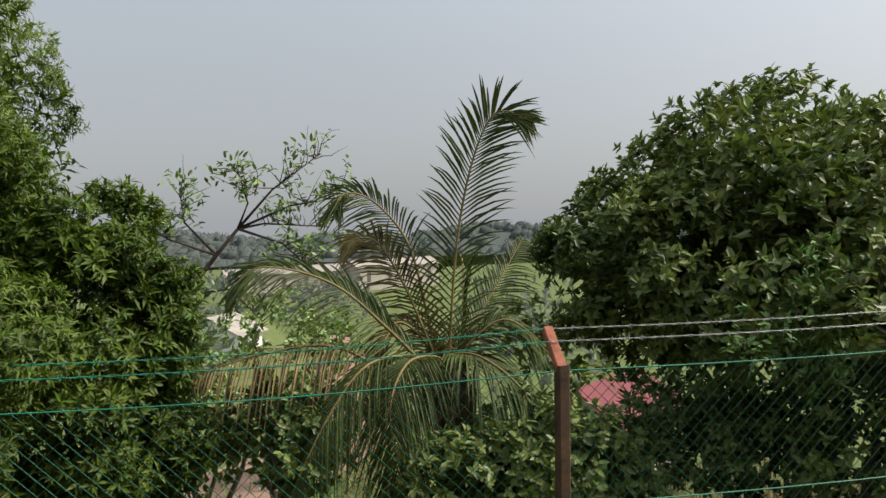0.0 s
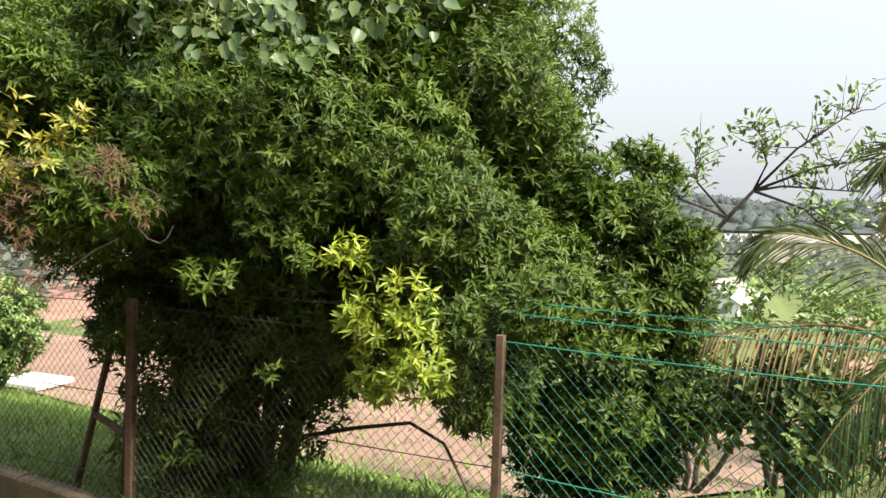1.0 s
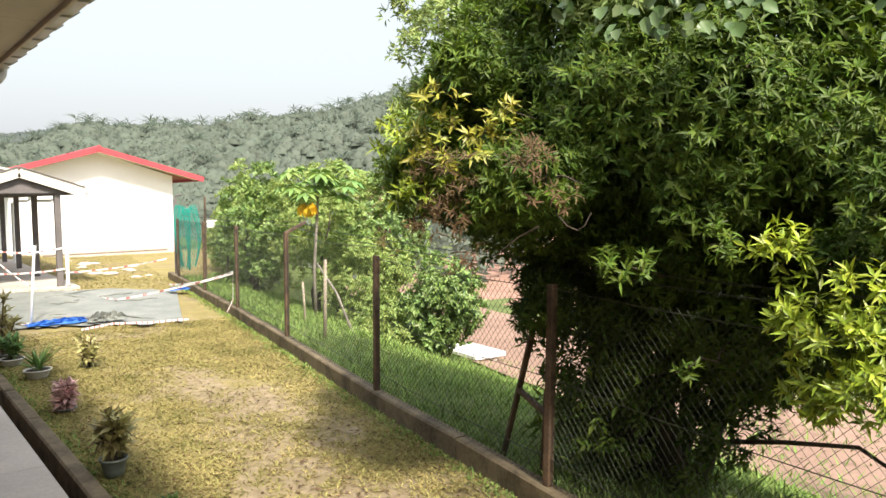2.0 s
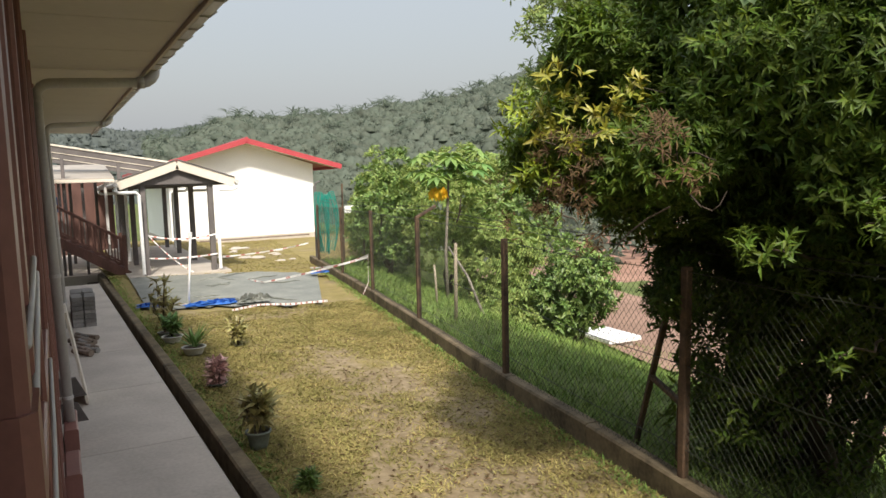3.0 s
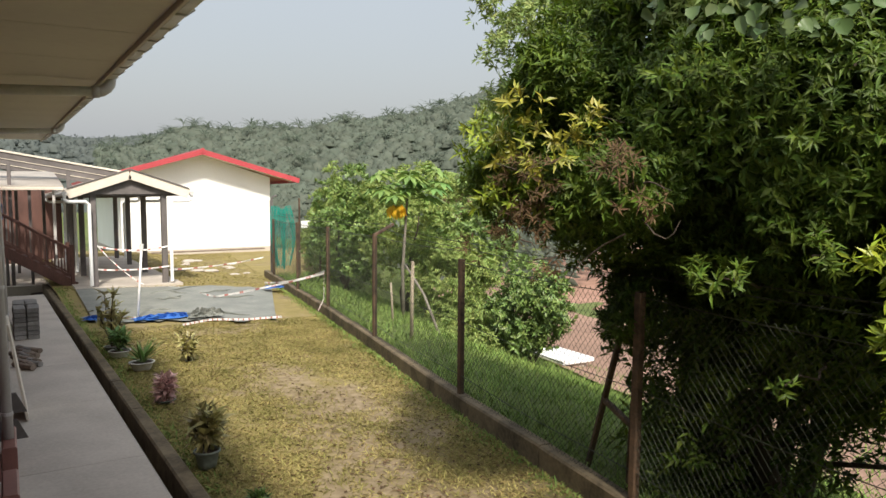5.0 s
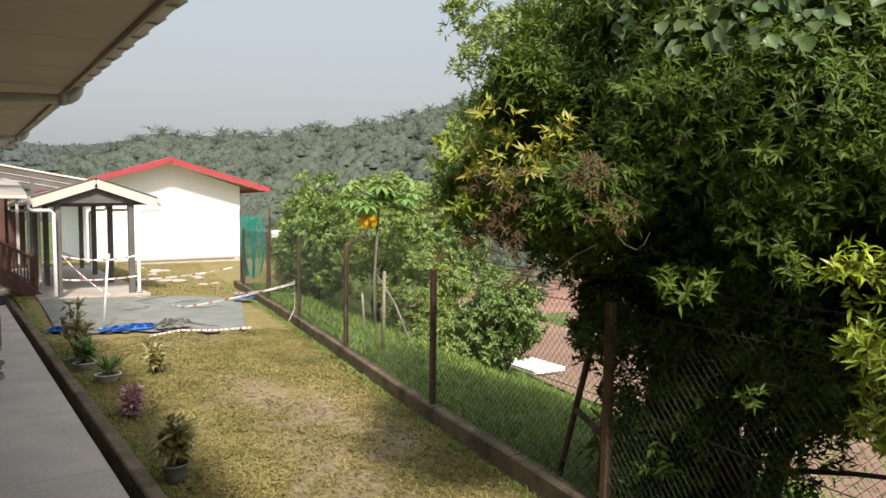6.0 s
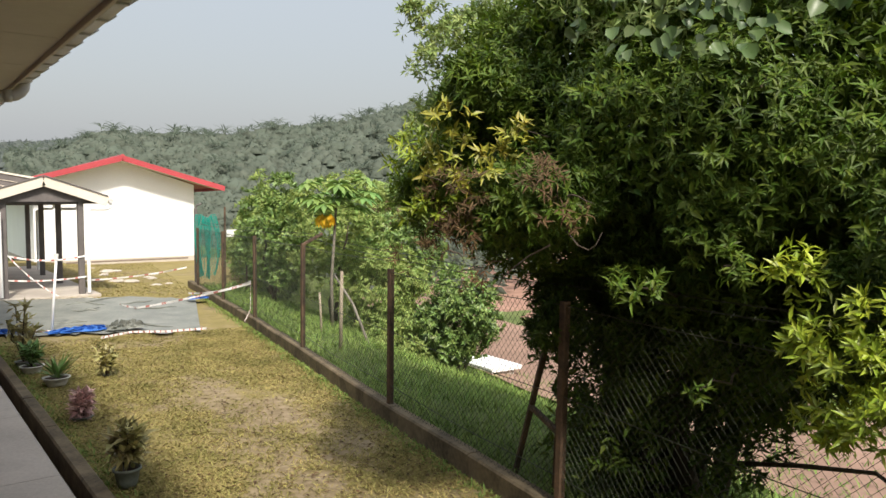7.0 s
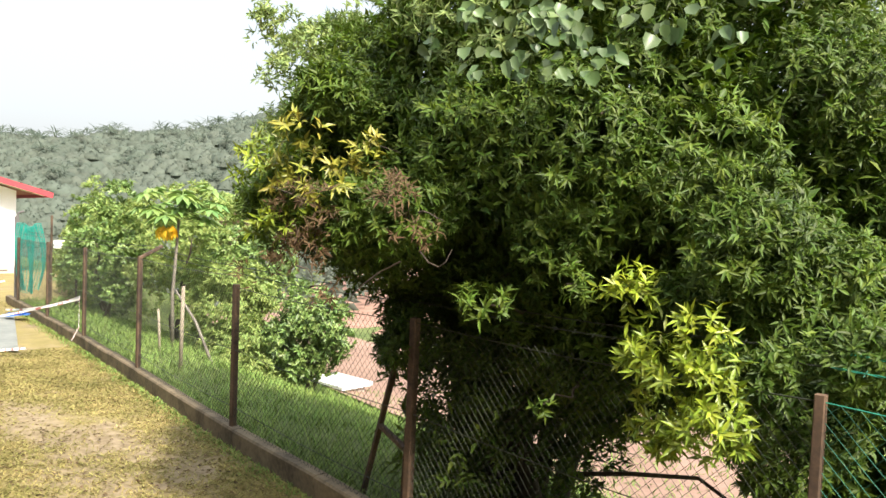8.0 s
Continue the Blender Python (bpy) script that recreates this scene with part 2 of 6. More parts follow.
# ---- geometry helpers ----
class Mesh:
    """Gathers vertices and faces for one mesh."""

    def __init__(self):
        self.v, self.f = [], []

    def add(self, verts, faces):
        k = len(self.v)
        self.v += [tuple(p) for p in verts]
        self.f += [tuple(i + k for i in f) for f in faces]
        return self

    def box(self, x0, x1, y0, y1, z0, z1):
        return self.add([(x, y, z) for z in (z0, z1) for y in (y0, y1) for x in (x0, x1)],
                        [(0, 2, 3, 1), (4, 5, 7, 6), (0, 1, 5, 4), (2, 6, 7, 3), (0, 4, 6, 2), (1, 3, 7, 5)])

    def bar(self, a, b, w, h, up=(0, 0, 1)):
        """A beam from a to b, w wide and h high, its edges slightly chamfered."""
        a, b = Vector(a), Vector(b)
        d = (b - a).normalized()
        s = d.cross(Vector(up))
        s = s.normalized() if s.length > 1e-4 else Vector((1, 0, 0))
        u = s.cross(d).normalized()
        c = min(w, h) * 0.12
        ring = [(-w / 2 + c, -h / 2), (w / 2 - c, -h / 2), (w / 2, -h / 2 + c), (w / 2, h / 2 - c),
                (w / 2 - c, h / 2), (-w / 2 + c, h / 2), (-w / 2, h / 2 - c), (-w / 2, -h / 2 + c)]
        vs = [p + s * i + u * j for p in (a, b) for i, j in ring]
        return self.add(vs, [(i, (i + 1) % 8, 8 + (i + 1) % 8, 8 + i) for i in range(8)] + [tuple(range(7, -1, -1)), tuple(range(8, 16))])

    def tube(self, pts, radii, n=8, cap=True):
        pts = [Vector(p) for p in pts]
        if not hasattr(radii, "__len__"):
            radii = [radii] * len(pts)
        vs, ref = [], Vector((0.3, 0.2, 1)).normalized()
        for i, p in enumerate(pts):
            d = (pts[min(i + 1, len(pts) - 1)] - pts[max(i - 1, 0)]).normalized()
            s = d.cross(ref)
            if s.length < 0.05:
                s = d.cross(Vector((1, 0, 0)))
            s.normalize()
            u = s.cross(d)
            vs += [p + (s * math.cos(a) + u * math.sin(a)) * radii[i] for a in (2 * math.pi * k / n for k in range(n))]
        fs = [(i * n + k, i * n + (k + 1) % n, (i + 1) * n + (k + 1) % n, (i + 1) * n + k) for i in range(len(pts) - 1) for k in range(n)]
        if cap:
            fs += [tuple(range(n - 1, -1, -1)), tuple((len(pts) - 1) * n + k for k in range(n))]
        return self.add(vs, fs)

    def lathe(self, centre, profile, n=20):
        """profile: (radius, height) pairs turned round the upright through centre."""
        c = Vector(centre)
        vs = [c + Vector((r * math.cos(2 * math.pi * k / n), r * math.sin(2 * math.pi * k / n), z)) for r, z in profile for k in range(n)]
        fs = [(i * n + k, i * n + (k + 1) % n, (i + 1) * n + (k + 1) % n, (i + 1) * n + k) for i in range(len(profile) - 1) for k in range(n)]
        return self.add(vs, fs)


HOME = {}
SLOPE = 0.03  # shear fitted to the camera's view: the whole plot falls gently towards -x


def lie(p):
    """A place given over a level plot, set down on the falling one."""
    return Vector((p[0], p[1], p[2] + SLOPE * min(max(p[0], -300), 300)))


def link(name, data, material_, parent, origin, smooth=False):
    ob = new(name, data)
    data.materials.append(material_)
    base = HOME.get(parent, Vector((0, 0, 0))) if parent else Vector((0, 0, 0))
    ob.parent = parent
    ob.location = origin - base
    HOME[ob] = origin
    if smooth:
        data.polygons.foreach_set("use_smooth", [True] * len(data.polygons))
    return ob


def part(name, mb, material_, parent=None, label="", smooth=False, level=False):
    """Links gathered geometry, given in world metres, as one mesh object under parent."""
    origin = HOME.get(parent, Vector((0, 0, 0)))
    me = bpy.data.meshes.new(name)
    me.from_pydata([tuple((Vector(p) if level else lie(p)) - origin) for p in mb.v], [], mb.f)
    me.update()
    ob = link(name, me, material_, parent, origin, smooth)
    return tagged(ob, label)


def thing(name, origin, label, category, group="", kind=""):
    ob = new(name)
    ob.empty_display_size = 0.2
    ob.location = lie(origin)
    HOME[ob] = lie(origin)
    return tagged(ob, label, category, group, kind)


def unit(a):
    return a / np.maximum(np.linalg.norm(a, axis=-1, keepdims=True), 1e-6)


def leaves_part(name, P, D, N, L, W, material_, parent, label="", fold=0.3, droop=0.15, kind="stuff", oval=False):
    """One mesh of many folded, pointed leaves: foot P, way D, face normal N, length L, width W."""
    origin = np.array(HOME.get(parent, Vector((0, 0, 0))))
    n = len(P)
    D = unit(D)
    S = unit(np.cross(D, N))
    N = np.cross(S, D)
    L, W = np.broadcast_to(L, n)[:, None], np.broadcast_to(W, n)[:, None]
    P = P + np.stack([0 * P[:, 0], 0 * P[:, 0], SLOPE * np.clip(P[:, 0], -300, 300)], 1)
    mid = P + D * L * 0.42
    tip, rise = P + D * L - N * L * droop, N * W * fold * 0.5
    if oval:  # broad leaf: two shoulders on each side of the midrib
        sh, hip = P + D * L * 0.22, P + D * L * 0.66 - N * L * droop * 0.4
        V = np.stack([P, sh + S * W * 0.46 + rise, hip + S * W * 0.42 + rise, tip, hip - S * W * 0.42 + rise, sh - S * W * 0.46 + rise, mid - rise], 1).reshape(-1, 3) - origin
        ring = np.array([[0, 6, 1], [1, 6, 2], [2, 6, 3], [3, 6, 4], [4, 6, 5], [5, 6, 0]])
    else:
        V = np.stack([P, mid + S * W / 2 + rise, tip, mid - S * W / 2 + rise, mid - rise], 1).reshape(-1, 3) - origin
        ring = np.array([[0, 4, 1], [1, 4, 2], [2, 4, 3], [3, 4, 0]])
    k = (np.arange(n) * (7 if oval else 5))[:, None]
    F = (k[:, :, None] + ring[None]).reshape(-1, 3)
    me = bpy.data.meshes.new(name)
    me.vertices.add(len(V))
    me.vertices.foreach_set("co", V.astype(np.float32).ravel())
    me.loops.add(F.size)
    me.loops.foreach_set("vertex_index", F.astype(np.int32).ravel())
    me.polygons.add(len(F))
    me.polygons.foreach_set("loop_start", np.arange(0, F.size, 3, dtype=np.int32))
    me.update(calc_edges=True)
    ob = link(name, me, material_, parent, Vector(origin))
    return tagged(ob, label, kind=kind)


def tufts(rng, tips, ways, per, spread, jitter=0.03):
    """Leaf feet, ways and normals: at each twig tip a whorl of leaves round the twig's way."""
    n = len(tips)
    P = np.repeat(tips, per, 0) + rng.normal(0, jitter, (n * per, 3))
    A = np.repeat(unit(ways), per, 0)
    R = unit(rng.normal(0, 1, (n * per, 3)))
    D = unit(A * rng.uniform(0.15, 1.0, (n * per, 1)) + R * spread)
    N = unit(A * 0.6 + np.array([0, 0, 0.9]) + rng.normal(0, 0.35, (n * per, 3)))
    return P - A * rng.uniform(0, 0.08, (n * per, 1)), D, N


def rosettes(rng, tips, ways, per, flare=0.9):
    """Whorls at the twig ends: leaves flaring round the twig's way, faces turned along it."""
    n = len(tips)
    A = unit(ways)
    U = unit(np.cross(A, unit(rng.normal(0, 1, (n, 3)))))
    V = np.cross(A, U)
    P, D, N = [], [], []
    for k in range(per):
        a = 2.4 * k + rng.uniform(-0.3, 0.3, (n, 1))
        radial = U * np.cos(a) + V * np.sin(a)
        f = flare * (0.45 + 0.75 * ((k * 0.618) % 1)) + rng.normal(0, 0.12, (n, 1))
        D.append(unit(A * (1.15 - f) + radial * f + np.array([0, 0, -0.10])))
        N.append(unit(A * 0.9 + np.array([0, 0, 0.35]) - radial * 0.4 + rng.normal(0, 0.18, (n, 3))))
        P.append(tips - A * rng.uniform(0, 0.07, (n, 1)) + rng.normal(0, 0.006, (n, 3)))
    return np.concatenate(P), np.concatenate(D), np.concatenate(N)


def lobe_tips(rng, centres, out, radius, count, flat=0.8, near=0.82):
    """Twig ends over the outer side of rounded lobes."""
    C, O = np.repeat(centres, count, 0), np.repeat(out, count, 0)
    R = np.repeat(np.broadcast_to(radius, len(centres)), count)[:, None]
    U = unit(rng.normal(0, 1, C.shape) + O * 0.75 + np.array([0, 0, 0.25]))
    wob = np.array([noise.noise(Vector(c) * 0.7 + Vector(u) * 2.6) for c, u in zip(C, U)])[:, None]
    tips = C + U * R * np.array([1, 1, flat]) * (near + (1.04 - near) * rng.random((len(C), 1))) * (1 + 0.3 * wob)
    return tips, unit(U * 0.75 + O * 0.35 + np.array([0, 0, 0.3]) + rng.normal(0, 0.2, C.shape))


def shell(rng, n, centre, radii, inner=0.72, lumps=0.16, seed=0):
    """Points in an uneven ellipsoid's outer layer, and the outward ways."""
    U = unit(rng.normal(0, 1, (n, 3)))
    bump = np.array([noise.noise(Vector(u) * 2.3 + Vector((seed, 0, 0))) + 0.6 * noise.noise(Vector(u) * 5 + Vector((0, seed, 0))) for u in U])[:, None]
    r = (inner + (1 - inner) * rng.random((n, 1)) ** 0.5) * (1 + lumps * 2 * bump)
    return np.array(centre) + U * r * np.array(radii), U


def clumped_crown(rng, clumps, out, radius, twigs, per, spread=0.75):
    """Twig tips scattered in round clumps, leaning outward, with whorls of leaves."""
    C = np.repeat(clumps, twigs, 0)
    O = np.repeat(out, twigs, 0)
    R = unit(rng.normal(0, 1, C.shape))
    tips = C + R * radius * rng.random((len(C), 1)) ** 0.4
    ways = unit(R * 0.8 + O * 0.6 + np.array([0, 0, 0.15]))
    return tufts(rng, tips, ways, per, spread)
# ---- ground ----
def fence_y(x):
    """The fence line, bent slightly at the fourth post to fit the camera's view."""
    return 4.84 - 0.160 * (x + 7.5) + 0.022 * min(max(-7.5 - x, 0.0), 7.5)


def drain_y(x):
    return 1.505 + 0.0185 * (x + 5.6)


def step(a, b, v):
    t = min(max((v - a) / (b - a), 0.0), 1.0)
    return t * t * (3 - 2 * t)


def ground_z(x, y):
    d = (y - fence_y(x) - 3.6 * step(-22.6, -24.6, x)) * 0.987
    if y < 1.7 and -24.5 < x < 12:
        return -0.5
    if d < 0.2:
        return -0.18 if d < 0 else -0.18 + 0.75 * d
    z = -0.03 - 1.75 * step(0.3, 6.5, d)
    z -= 3.2 * step(10, 42, d) * step(-16, 0, x)
    z -= 2.6 * step(5, 13, d) * step(4, 8, x)
    z += 1.5 * step(11, 26, d) * step(-6, -14, x) - 1.2 * step(30, 80, d) * step(-6, -14, x)
    return z + 0.09 * min(d, 2) / 2 * noise.noise(Vector((x * 0.5, y * 0.5, 0)))


def spread_axis(lo, hi, pitch, far, grow=1.35):
    vals = list(np.arange(lo, hi, pitch))
    s, p = vals[-1], pitch
    while s < far:
        p *= grow
        s += p
        vals.append(s)
    s, p = vals[0], pitch
    while s > -far:
        p *= grow
        s -= p
        vals.insert(0, s)
    return vals


def sheet(xs, ys, zf):
    mb, nx = Mesh(), len(xs)
    mb.v = [(x, y, zf(x, y)) for y in ys for x in xs]
    mb.f = [(j * nx + i, j * nx + i + 1, (j + 1) * nx + i + 1, (j + 1) * nx + i) for j in range(len(ys) - 1) for i in range(nx - 1)]
    return mb


ground = part("ground", sheet(spread_axis(-40, 14, 0.6, 2500), spread_axis(1.62, 40, 0.6, 2500), ground_z), M_GRASS, smooth=True)
tagged(ground, "green grassy slope falling away beyond the fence", "ground", kind="structure")


def yard_material():
    m = material("dry_lawn", (0.29, 0.235, 0.10), (0.20, 0.165, 0.066), scale=2.5, fine=55, rough=0.95, bump=0.6, spec=0.1, bump_dist=0.015)
    n, l = m.node_tree.nodes, m.node_tree.links
    p = n["Principled BSDF"]
    grass = p.inputs["Base Color"].links[0].from_socket
    co, nz, mix = n.new("ShaderNodeTexCoord"), n.new("ShaderNodeAttribute"), n.new("ShaderNodeMix")
    nz.attribute_name = "bare"
    fine, soil = n.new("ShaderNodeTexNoise"), n.new("ShaderNodeValToRGB")
    fine.inputs["Scale"].default_value, fine.inputs["Detail"].default_value = 9, 8
    l.new(co.outputs["Object"], fine.inputs["Vector"])
    soil.color_ramp.elements[0].color, soil.color_ramp.elements[1].color = (0.19, 0.145, 0.088, 1), (0.31, 0.245, 0.16, 1)
    soil.color_ramp.elements[0].position, soil.color_ramp.elements[1].position = 0.35, 0.7
    mix.data_type = "RGBA"
    l.new(fine.outputs["Fac"], soil.inputs["Fac"])
    l.new(nz.outputs["Fac"], mix.inputs["Factor"])
    l.new(grass, mix.inputs["A"])
    l.new(soil.outputs["Color"], mix.inputs["B"])
    l.new(mix.outputs["Result"], p.inputs["Base Color"])
    return m


M_YARD = yard_material()


def bareness(x, y):
    """How trodden the lawn is: a worn way along the middle and sandy patches."""
    v = 0.9 * noise.noise(Vector((x * 0.35, y * 0.6, 7))) + 0.55 * noise.noise(Vector((x * 1.1, y * 1.5, 2))) + 0.55 * noise.noise(Vector((x * 3.5, y * 3.5, 5))) + 0.35 * noise.noise(Vector((x * 8, y * 8, 3)))
    way = math.exp(-((y - 3.35 - 0.15 * math.sin(x * 0.6)) / 0.75) ** 2) * (0.28 + 0.42 * step(-11.5, -8.5, x) * (1 - step(-4.5, -2.5, x)))
    return step(-0.1, 1.0, v + way - 0.05)


def yard_z(x, y):
    return 0.012 - 0.10 * step(2.4, fence_y(x), y) + 0.15 * step(-17.0, -21.0, x) * (1 - step(5.0, 7.0, y))


yard_mb, NX, NY = Mesh(), 420, 56
for j in range(NY + 1):
    for i in range(NX + 1):
        x = -37.5 + 46.5 * i / NX
        y0 = drain_y(x) + 0.06
        y = y0 + (fence_y(x) - 0.06 + 3.6 * step(-22.6, -24.6, x) - y0) * j / NY
        yard_mb.v.append((x, y, yard_z(x, y) + 0.03 * noise.noise(Vector((x * 0.7, y * 0.7, 3))) * math.sin(math.pi * j / NY)))
yard_mb.f = [(j * (NX + 1) + i, j * (NX + 1) + i + 1, (j + 1) * (NX + 1) + i + 1, (j + 1) * (NX + 1) + i) for j in range(NY) for i in range(NX)]
yard = tagged(part("yard_ground", yard_mb, M_YARD, smooth=True), "yellowing trampled lawn with bare sandy patches", "ground", kind="structure")

bare = yard.data.attributes.new("bare", "FLOAT", "POINT")
bare.data.foreach_set("value", [bareness(p[0], p[1]) for p in yard_mb.v])

# track beyond the fence, winding down into the valley
ROAD = [(-34, 19.5), (-26, 16.5), (-18, 15.0), (-12, 14.0), (-7, 13.0), (-3, 12.3), (0.5, 13.0), (3.2, 16.5), (4.8, 22), (5.8, 29), (7.2, 40), (10, 58), (15, 85)]


def smooth_line(pts, k=8):
    out = []
    for i in range(len(pts) - 1):
        a, b, c, d = (Vector((*pts[min(max(j, 0), len(pts) - 1)], 0)) for j in (i - 1, i, i + 1, i + 2))
        for s in range(k):
            t = s / k
            out.append(0.5 * ((2 * b) + (c - a) * t + (2 * a - 5 * b + 4 * c - d) * t * t + (3 * b - a - 3 * c + d) * t ** 3))
    return out


def strip(line, width, zf, lift, cols=6):
    mb, rows = Mesh(), 0
    for i, p in enumerate(line[:-1]):
        d = (line[i + 1] - p).normalized()
        s = Vector((-d.y, d.x, 0))
        for c in range(cols + 1):
            w = width * (1 - 0.58 * step(-3.5, 1.5, p.x)) * (1 + 0.12 * noise.noise(p * 0.3 + Vector((c, 0, 0))))
            q = p + s * w * (c / cols - 0.5)
            mb.v.append((q.x, q.y, zf(q.x, q.y) + lift))
        rows += 1
    mb.f = [(r * (cols + 1) + c, r * (cols + 1) + c + 1, (r + 1) * (cols + 1) + c + 1, (r + 1) * (cols + 1) + c) for r in range(rows - 1) for c in range(cols)]
    return mb


road = tagged(part("road", strip(smooth_line(ROAD), 5.2, ground_z, 0.07), M_ROAD, smooth=True), "sandy unpaved track below the fence", "road", kind="structure")
bank = Mesh()
for j in range(15):
    for i in range(25):
        x, d = -36 + 26.0 * i / 24, 11.5 + 1.3 * j
        x += 1.2 * noise.noise(Vector((i * 0.4, j * 0.4, 9)))
        y = fence_y(x) + d + 1.0 * noise.noise(Vector((i * 0.5, j * 0.3, 4)))
        bank.v.append((x, y, ground_z(x, y) + (0.1 + 0.15 * noise.noise(Vector((x * 0.6, y * 0.6, 1)))) * min(1, j / 3, (24 - i) / 4) - 0.02))
bank.f = [(j * 25 + i, j * 25 + i + 1, j * 25 + 26 + i, j * 25 + 25 + i) for j in range(14) for i in range(24)]
tagged(part("earth_bank", bank, M_EARTH, smooth=True), "bare red earth bank beside the track", "ground", kind="structure")

# ---- the building with the window that the camera leans out of ----
WALL_Y, WALL_END, EAVE_Z = 0.15, -20.2, 3.33
pavement = thing("pavement", (-7, 0.6, 0), "grey concrete apron along the building's wall", "pavement", kind="structure")
slab = Mesh()
for i in range(13):  # cast bays with open joints
    xa, xb = -21.5 + 2.35 * i, -21.5 + 2.35 * (i + 1) - 0.008
    ya, yb, w0 = drain_y(xa) - 0.18, drain_y(xb) - 0.18, WALL_Y - 0.35
    slab.add([(xa, w0, -0.25), (xb, w0, -0.25), (xb, yb, -0.25), (xa, ya, -0.25), (xa, w0, 0.08), (xb, w0, 0.08), (xb, yb - 0.012, 0.08), (xa, ya - 0.012, 0.08), (xb, yb, 0.066), (xa, ya, 0.066)],
             [(3, 2, 1, 0), (4, 5, 6, 7), (7, 6, 8, 9), (9, 8, 2, 3), (0, 4, 7, 9, 3), (1, 2, 8, 6, 5), (0, 1, 5, 4)])
part("walkway_slab", slab, M_CONCRETE, pavement)
part("drain_floor", Mesh().box(-24, 9, 0.8, 1.95, -0.3, -0.14), M_DRAIN, pavement, "muddy drain channel")
for i in range(22):
    x = -24 + 1.5 * i
    k = Mesh().bar((x, drain_y(x), -0.06), (x + 1.494, drain_y(x + 1.494) + 0.004 * math.sin(i * 2.1), -0.06 + 0.006 * math.sin(i * 1.7)), 0.145, 0.33)
    part("drain_kerb", k, M_KERB, pavement, "dark weathered concrete drain kerb")



def skew(mb):
    """Shears the wall a little askew of the lawn to fit the camera's view."""
    mb.v = [(x, y + 0.011 * (x + 4.7) - 0.01, z) for x, y, z in mb.v]
    return mb


wall = thing("wall_south", (-9, 0.1, 0), "brown-painted timber building wall with window openings", "wall", kind="structure")
body = Mesh()
W0, W1, WZ0, WZ1 = -0.93, 1.0, 1.80, 3.40
body.box(WALL_END, W0, WALL_Y - 0.14, WALL_Y - 0.035, 0.08, EAVE_Z + 0.9).box(W1, 8, WALL_Y - 0.14, WALL_Y - 0.035, 0.08, EAVE_Z + 0.9)
body.box(W0, W1, WALL_Y - 0.14, WALL_Y - 0.035, 0.08, WZ0).box(W0, W1, WALL_Y - 0.14, WALL_Y - 0.035, WZ1, EAVE_Z + 0.9)
body.box(WALL_END, WALL_END + 0.12, -6, WALL_Y - 0.14, 0.08, EAVE_Z + 0.9).box(7.9, 8, -6, WALL_Y - 0.14, 0.08, EAVE_Z + 0.9).box(WALL_END, 8, -6.1, -6, 0.08, EAVE_Z + 0.9)
part("wall_body", skew(body), M_BROWN_DULL, wall)
boards = Mesh()
z = 0.12
while z < 1.7:
    boards.add([(x, y, zz) for x in (WALL_END, 8) for y, zz in ((WALL_Y - 0.034, z), (WALL_Y - 0.008, z + 0.004), (WALL_Y - 0.024, z + 0.17), (WALL_Y - 0.034, z + 0.17))],
               [(0, 1, 5, 4), (1, 2, 6, 5), (2, 3, 7, 6), (0, 3, 2, 1), (4, 5, 6, 7)])
    z += 0.175
part("weatherboards", skew(boards), M_BROWN_DULL, wall)
for x, w, out, z0 in ((-1.12, 0.10, 0.043, 0.1), (-1.72, 0.12, 0.031, 0.1), (-2.95, 0.10, 0.02, 0.1), (-4.4, 0.10, 0.02, 0.1), (-5.9, 0.10, 0.02, 0.1), (-7.35, 0.10, 0.02, 0.1), (-9.2, 0.12, 0.02, 0.1),
                      (-11.2, 0.12, 0.02, 0.1), (-13.4, 0.12, 0.02, 0.1), (-15.8, 0.12, 0.02, 0.1), (-18.2, 0.12, 0.02, 0.1), (1.1, 0.17, 0.0, 0.1)):
    part("wall_post", skew(Mesh().bar((x, WALL_Y + out - 0.07, z0), (x, WALL_Y + out - 0.07, EAVE_Z - SLOPE * x), w, 0.14, up=(0, 1, 0))), M_BROWN, wall)
part("jamb_foot", skew(Mesh().bar((-1.13, 0.104, 1.3), (-1.13, 0.104, 2.22), 0.13, 0.19, up=(0, 1, 0))), M_BROWN, wall)
for x, y, z0, z1 in ((-1.075, 0.205, 1.4, 2.15), (-1.35, 0.165, 1.2, 3.3), (-2.3, 0.16, 0.9, 2.4)):
    part("bead", Mesh().bar((x, y, z0), (x, y + 0.004, z1), 0.012, 0.012, up=(0, 1, 0)), M_PVC, wall, "thin pale edge bead")
for a, b, c in (((-2.03, 0.205, 2.30), (-1.75, 0.207, 2.26), (-1.50, 0.205, 2.21)), ((-2.12, 0.205, 2.26), (-1.85, 0.207, 2.19), (-1.60, 0.205, 2.10)), ((-2.59, 0.205, 1.97), (-2.35, 0.207, 1.86), (-2.11, 0.205, 1.74))):
    part("conduit", Mesh().tube([a, b, c], 0.006, 6), M_PVC, wall, "thin pale conduit", smooth=True)
part("window_sill", skew(Mesh().bar((-4.6, WALL_Y - 0.03, 1.74), (1.2, WALL_Y - 0.03, 1.74), 0.10, 0.07)), M_BROWN, wall)
room = tagged(part("room_floor", Mesh().box(WALL_END, 8, -6, WALL_Y - 0.14, 0.85, 1.0), M_BROWN_DULL), "dark timber room floor", "floor", kind="structure")

eave = thing("ceiling", (-8, 0.6, EAVE_Z), "cream-painted eave soffit with fascia, gutter brackets and metal roof edge", "ceiling", kind="structure")


def eave_y(x):
    return 1.15 - 0.002 * (x + 4)


